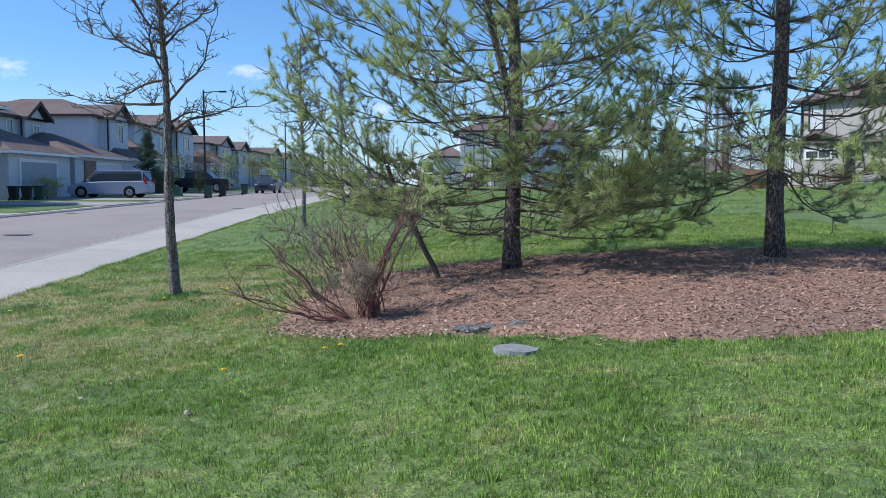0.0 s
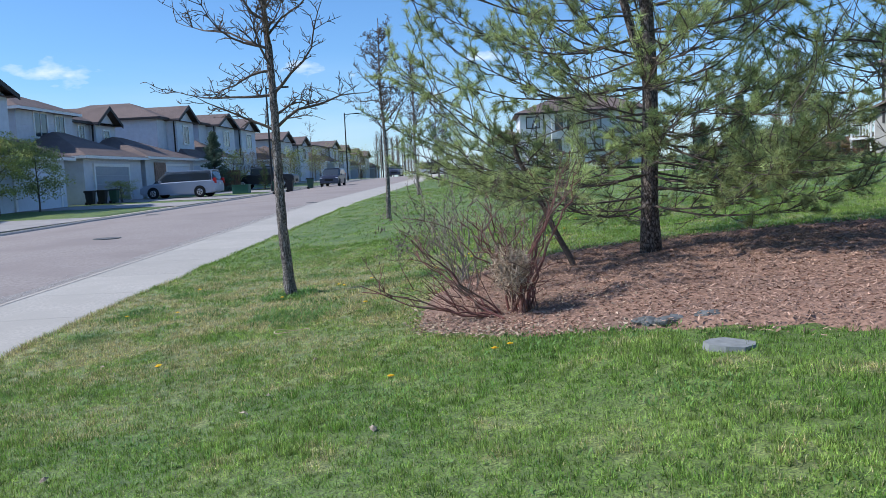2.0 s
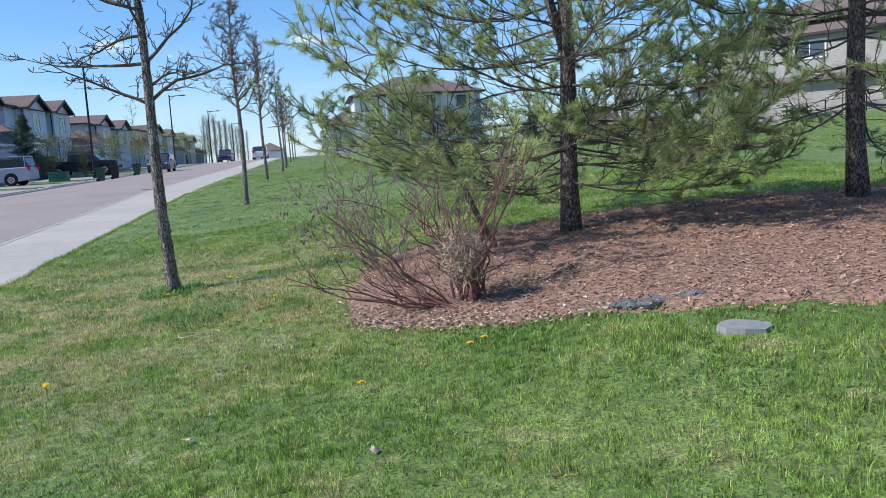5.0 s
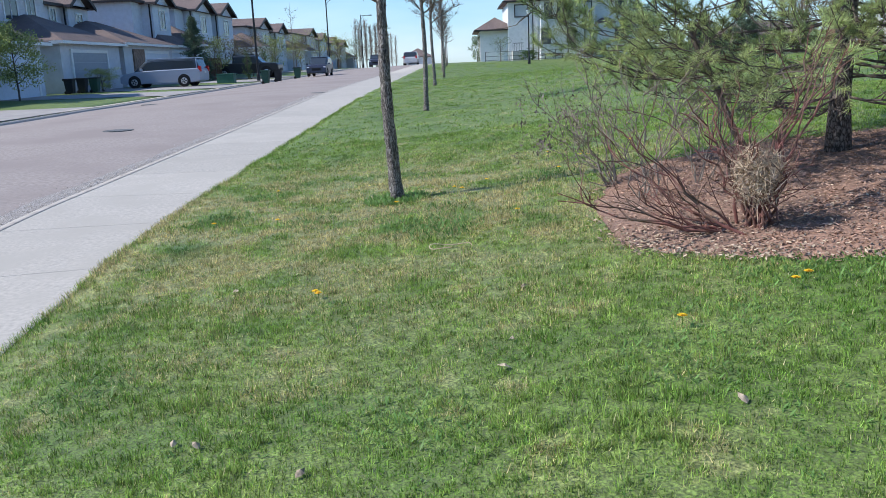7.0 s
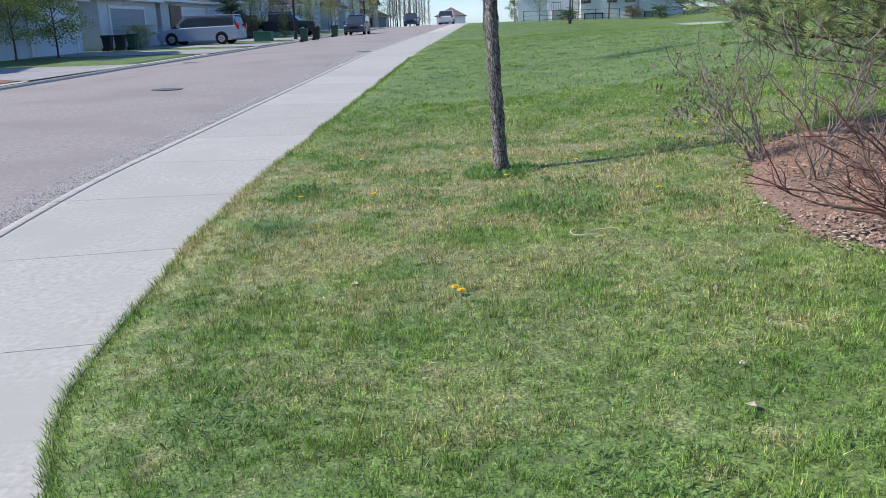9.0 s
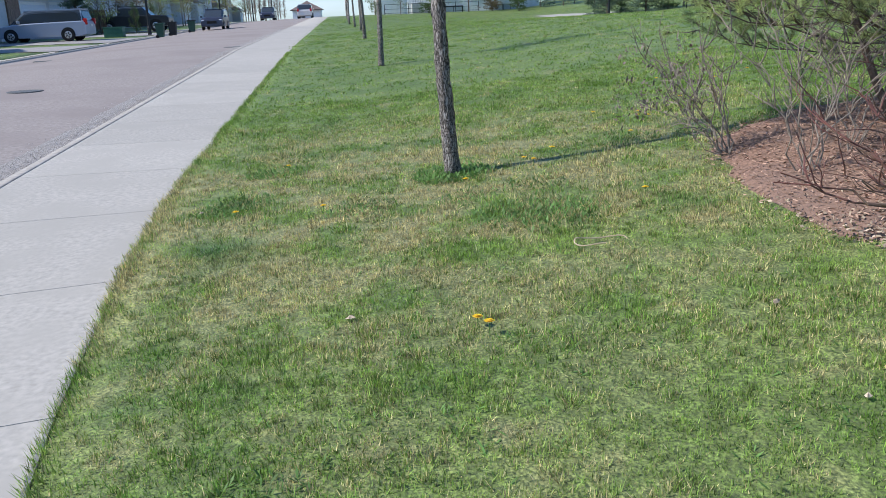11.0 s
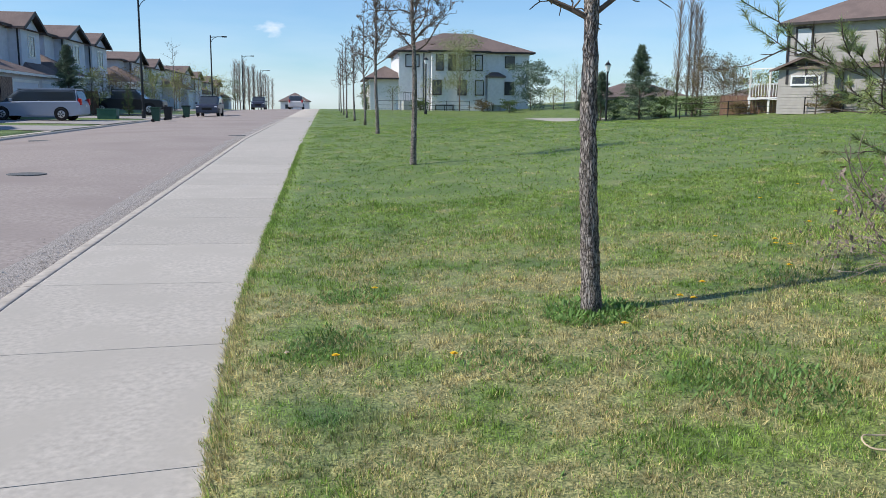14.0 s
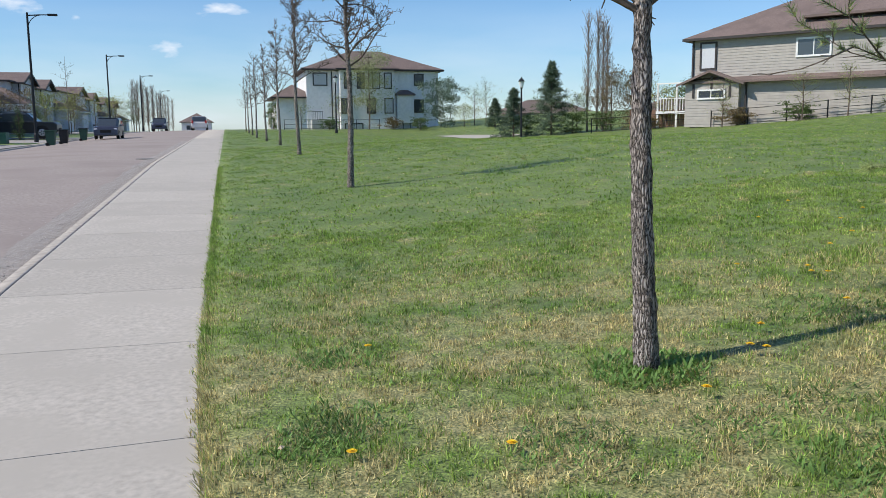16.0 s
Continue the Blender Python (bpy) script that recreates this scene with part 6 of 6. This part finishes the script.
fence_run((22, 66.5), (27.5, 62))
fence_run((27.5, 58.8), (38, 44.5))
fence_run((1.0, 101), (12, 103))
wf = thing("board_fence", pose(25.2, 66.5, ground_z(25.2, 66.5), 0, 0, -40), "brown board fence behind the park", "fence")
for k in range(30):
    part("board", boxed(0.2 * k, 0.2 * k + 0.18, 0, 0.03, -0.1, 1.5), FENCEWOOD, wf)

# path through the park
grid_mesh("park_path", [[(x, y, ground_z(x, y) + 0.03) for x in (15 - (y - 74) * 0.1, 20 - (y - 74) * 0.3)] for y in (74, 77, 80, 84)], CONCRETE, "pale concrete path at the back of the park")

# ---- small things by the bed ----
s = thing("flat_stone", pose(0.79, 5.84, ground_z(0.79, 5.84) - 0.014, 2, 2, 10), "flat grey paving stone lying on the grass", "stone")
r = random.Random(2)
ring = [(0.15 * math.cos(a) * r.uniform(0.85, 1.1), 0.13 * math.sin(a) * r.uniform(0.8, 1.1)) for a in [k * math.tau / 9 for k in range(9)]]
bm = bmesh.new()
f0 = [bm.verts.new((x, y, 0)) for x, y in ring]
f1 = [bm.verts.new((x * 0.96, y * 0.96, 0.045)) for x, y in ring]
bm.faces.new(f0[::-1]), bm.faces.new(f1)
for k in range(9):
    bm.faces.new((f0[k], f0[(k + 1) % 9], f1[(k + 1) % 9], f1[k]))
part("stone", bm, STONE, s)
for k in range(9):
    x, y = 0.72 + r.gauss(0, 0.13), 6.66 + r.gauss(0, 0.06)
    bm = bmesh.new()
    bmesh.ops.create_icosphere(bm, subdivisions=2, radius=1)
    for v in bm.verts:
        v.co = Vector((v.co.x * 0.09, v.co.y * 0.06, v.co.z * 0.035)) * (1 + 0.25 * noise.noise(v.co * 2 + Vector((k, 0, 0))))
    st = part("stone", bm, SLATE, None, "small dark stone at the edge of the bed")
    st.matrix_world = pose(x, y, ground_z(x, y) + 0.03, 0, 0, r.uniform(0, 180))
    tagged(st, category="stone", group="stones at the edge of the bed")


# ---- small growth in the lawn ----
def rosette(store, x, y, count, rad, length, g, up=0.5):
    for k in range(count):
        a, q = g.uniform(0, math.tau), g.random() ** 0.6 * rad
        px, py = x + math.cos(a) * q, y + math.sin(a) * q
        if px < walk_edge(py):
            continue
        b = np.array((px, py, ground_z(px, py)))
        t = g.uniform(0, math.tau)
        ln = length * g.uniform(0.5, 1.2)
        d = np.array((math.cos(t), math.sin(t), g.uniform(0.3, 1.3) * up * 2))
        d /= np.linalg.norm(d)
        sdv = np.array((-math.sin(t), math.cos(t), 0)) * ln * 0.10
        store.append((b, b + d * ln * 0.55 - sdv, b + d * ln, b + d * ln * 0.55 + sdv))


g = np.random.default_rng(77)
weeds = []
rosette(weeds, -2.93, 10.85, 1100, 0.34, 0.075, g)
for x, y, c, rd in ((-4.72, 10.8, 420, 0.3), (-4.5, 11.85, 260, 0.26), (-2.6, 9.3, 420, 0.42), (-2.45, 9.1, 260, 0.3), (-1.35, 11.4, 320, 0.4), (-0.35, 7.0, 420, 0.45), (0.3, 6.75, 300, 0.4), (-2.4, 10.05, 160, 0.3), (0.7, 6.62, 120, 0.13)):
    rosette(weeds, x, y, int(c * 1.1), rd, 0.058, g, 0.6)
for x, y, c, rd in ((-4.84, 10.62, 520, 0.24), (-4.68, 11.9, 260, 0.2), (-3.74, 10.1, 380, 0.3), (-2.95, 9.95, 240, 0.28), (-2.69, 9.44, 300, 0.3), (-2.4, 9.3, 420, 0.34), (-4.2, 6.3, 200, 0.25), (-2.5, 5.6, 260, 0.3), (-1.3, 5.9, 260, 0.35), (-0.9, 6.4, 240, 0.35), (0.4, 5.2, 220, 0.3), (1.6, 4.9, 200, 0.3)):
    rosette(weeds, x, y, int(c * 1.3), rd, 0.048, g, 0.42)
for k in range(1300):
    rosette(weeds, g.uniform(-5.1, 4.0), 3.8 + 9.5 * g.random() ** 1.2, 7, 0.045, 0.045, g, 0.3)
weeds = [w for w in weeds if in_bed(w[0][0], w[0][1]) < 0.15]
tagged(triangles("lawn_weeds", np.array(weeds), 4, WEED, None, "broad-leaved weeds and lush dark tufts in the lawn"), category="weeds", kind="stuff")


def dandelion(x, y):
    d = thing("dandelion", pose(x, y, ground_z(x, y), 0, 0, (x * 977) % 360), "yellow dandelion flower in the grass", "flower", "dandelions in the lawn")
    hgt = 0.05 + 0.03 * ((x * 37) % 1)
    bm = bmesh.new()
    tube(bm, ((0, 0, 0), (0.004, 0, hgt)), (0.0025, 0.002), 5)
    part("stem", bm, WEED, d)
    bm = bmesh.new()
    for ring, (rd, z) in enumerate(((0.024, hgt), (0.017, hgt + 0.006), (0.009, hgt + 0.011))):
        for k in range(14 - 4 * ring):
            t = math.tau * k / (14 - 4 * ring) + ring
            u, w = Vector((math.cos(t), math.sin(t), 0.25)), Vector((-math.sin(t), math.cos(t), 0)) * 0.0045
            o = Vector((0.004, 0, z))
            bm.faces.new([bm.verts.new(v) for v in (o - w * 0.4, o + u * rd - w, o + u * rd * 1.08, o + u * rd + w, o + w * 0.4)])
    part("bloom", bm, YELLOW, d, "round yellow flower head")
    return d


for x, y in ((-4.7, 10.31), (-4.02, 10.08), (-2.33, 10.79), (-2.26, 10.74), (-0.86, 12.15), (-0.82, 12.25), (-4.38, 11.83), (-1.99, 11.17), (-2.9, 10.32), (-0.13, 12.85), (-1.18, 12.65), (-1.2, 6.29), (-0.53, 6.59), (-0.43, 6.69), (-3.2, 7.47), (-1.8, 9.31), (-3.24, 7.58), (-0.78, 12.07), (-1.2, 11.36), (0.3, 13.1), (0.6, 13.6), (0.1, 14.2), (1.2, 14.0), (0.9, 14.8)):
    dandelion(x, y)


def dead_leaf(x, y, size, rz):
    bm = bmesh.new()
    pts = [Vector((0, -1, 0)), Vector((0.5, -0.5, 0.15)), Vector((0.62, 0.1, 0.25)), Vector((0.25, 0.35, 0.1)), Vector((0, 1, 0.2)), Vector((-0.3, 0.4, 0.12)), Vector((-0.6, 0.0, 0.28)), Vector((-0.45, -0.55, 0.12))]
    c = bm.verts.new((0, 0, 0.02))
    v = [bm.verts.new(p * size) for p in pts]
    for k in range(8):
        bm.faces.new((c, v[k], v[(k + 1) % 8]))
    ob = part("dead_leaf", bm, DEADLEAF, None, "curled dry brown leaf on the grass")
    ob.matrix_world = pose(x, y, ground_z(x, y) + 0.016, 10, 8, rz)
    tagged(ob, category="leaf", group="dead leaves on the lawn")


for k, (x, y) in enumerate(((-3.51, 5.57), (-3.4, 5.52), (-2.09, 6.05), (-2.03, 6.4), (-5.0, 10.56), (-3.84, 7.86), (-1.9, 7.3), (-2.9, 5.2), (-1.2, 5.4))):
    dead_leaf(x, y, 0.024 + 0.006 * (k % 3), 47 * k)

# pale dry stalk lying in a loop
bm = bmesh.new()
loop = [(-2.36 + 0.16 * math.cos(a), 8.49 + 0.09 * math.sin(a), ground_z(-2.36, 8.49) + 0.045 + 0.01 * math.sin(3 * a)) for a in [0.25 * k for k in range(20)]]
tube(bm, loop, [0.004] * 20, 5)
tagged(part("dry_stalk", bm, STRAW, None, "pale dry stalk curled in a loop on the grass"), category="stalk")

# manhole covers and asphalt patches
for x, y, rd in ((-10.2, 21.7, 0.34), (-7.85, 35.9, 0.3), (-13.6, 33.2, 0.34)):
    ob = part("manhole_cover", lathe(bmesh.new(), ((rd, -0.03), (rd, 0.004), (rd - 0.03, 0.008), (rd - 0.04, 0.004)), 28), SLATE, None, "round iron manhole cover set in the asphalt")
    ob.matrix_world = pose(x, y, road_z(x, y) + 0.006)
    tagged(ob, category="manhole cover")
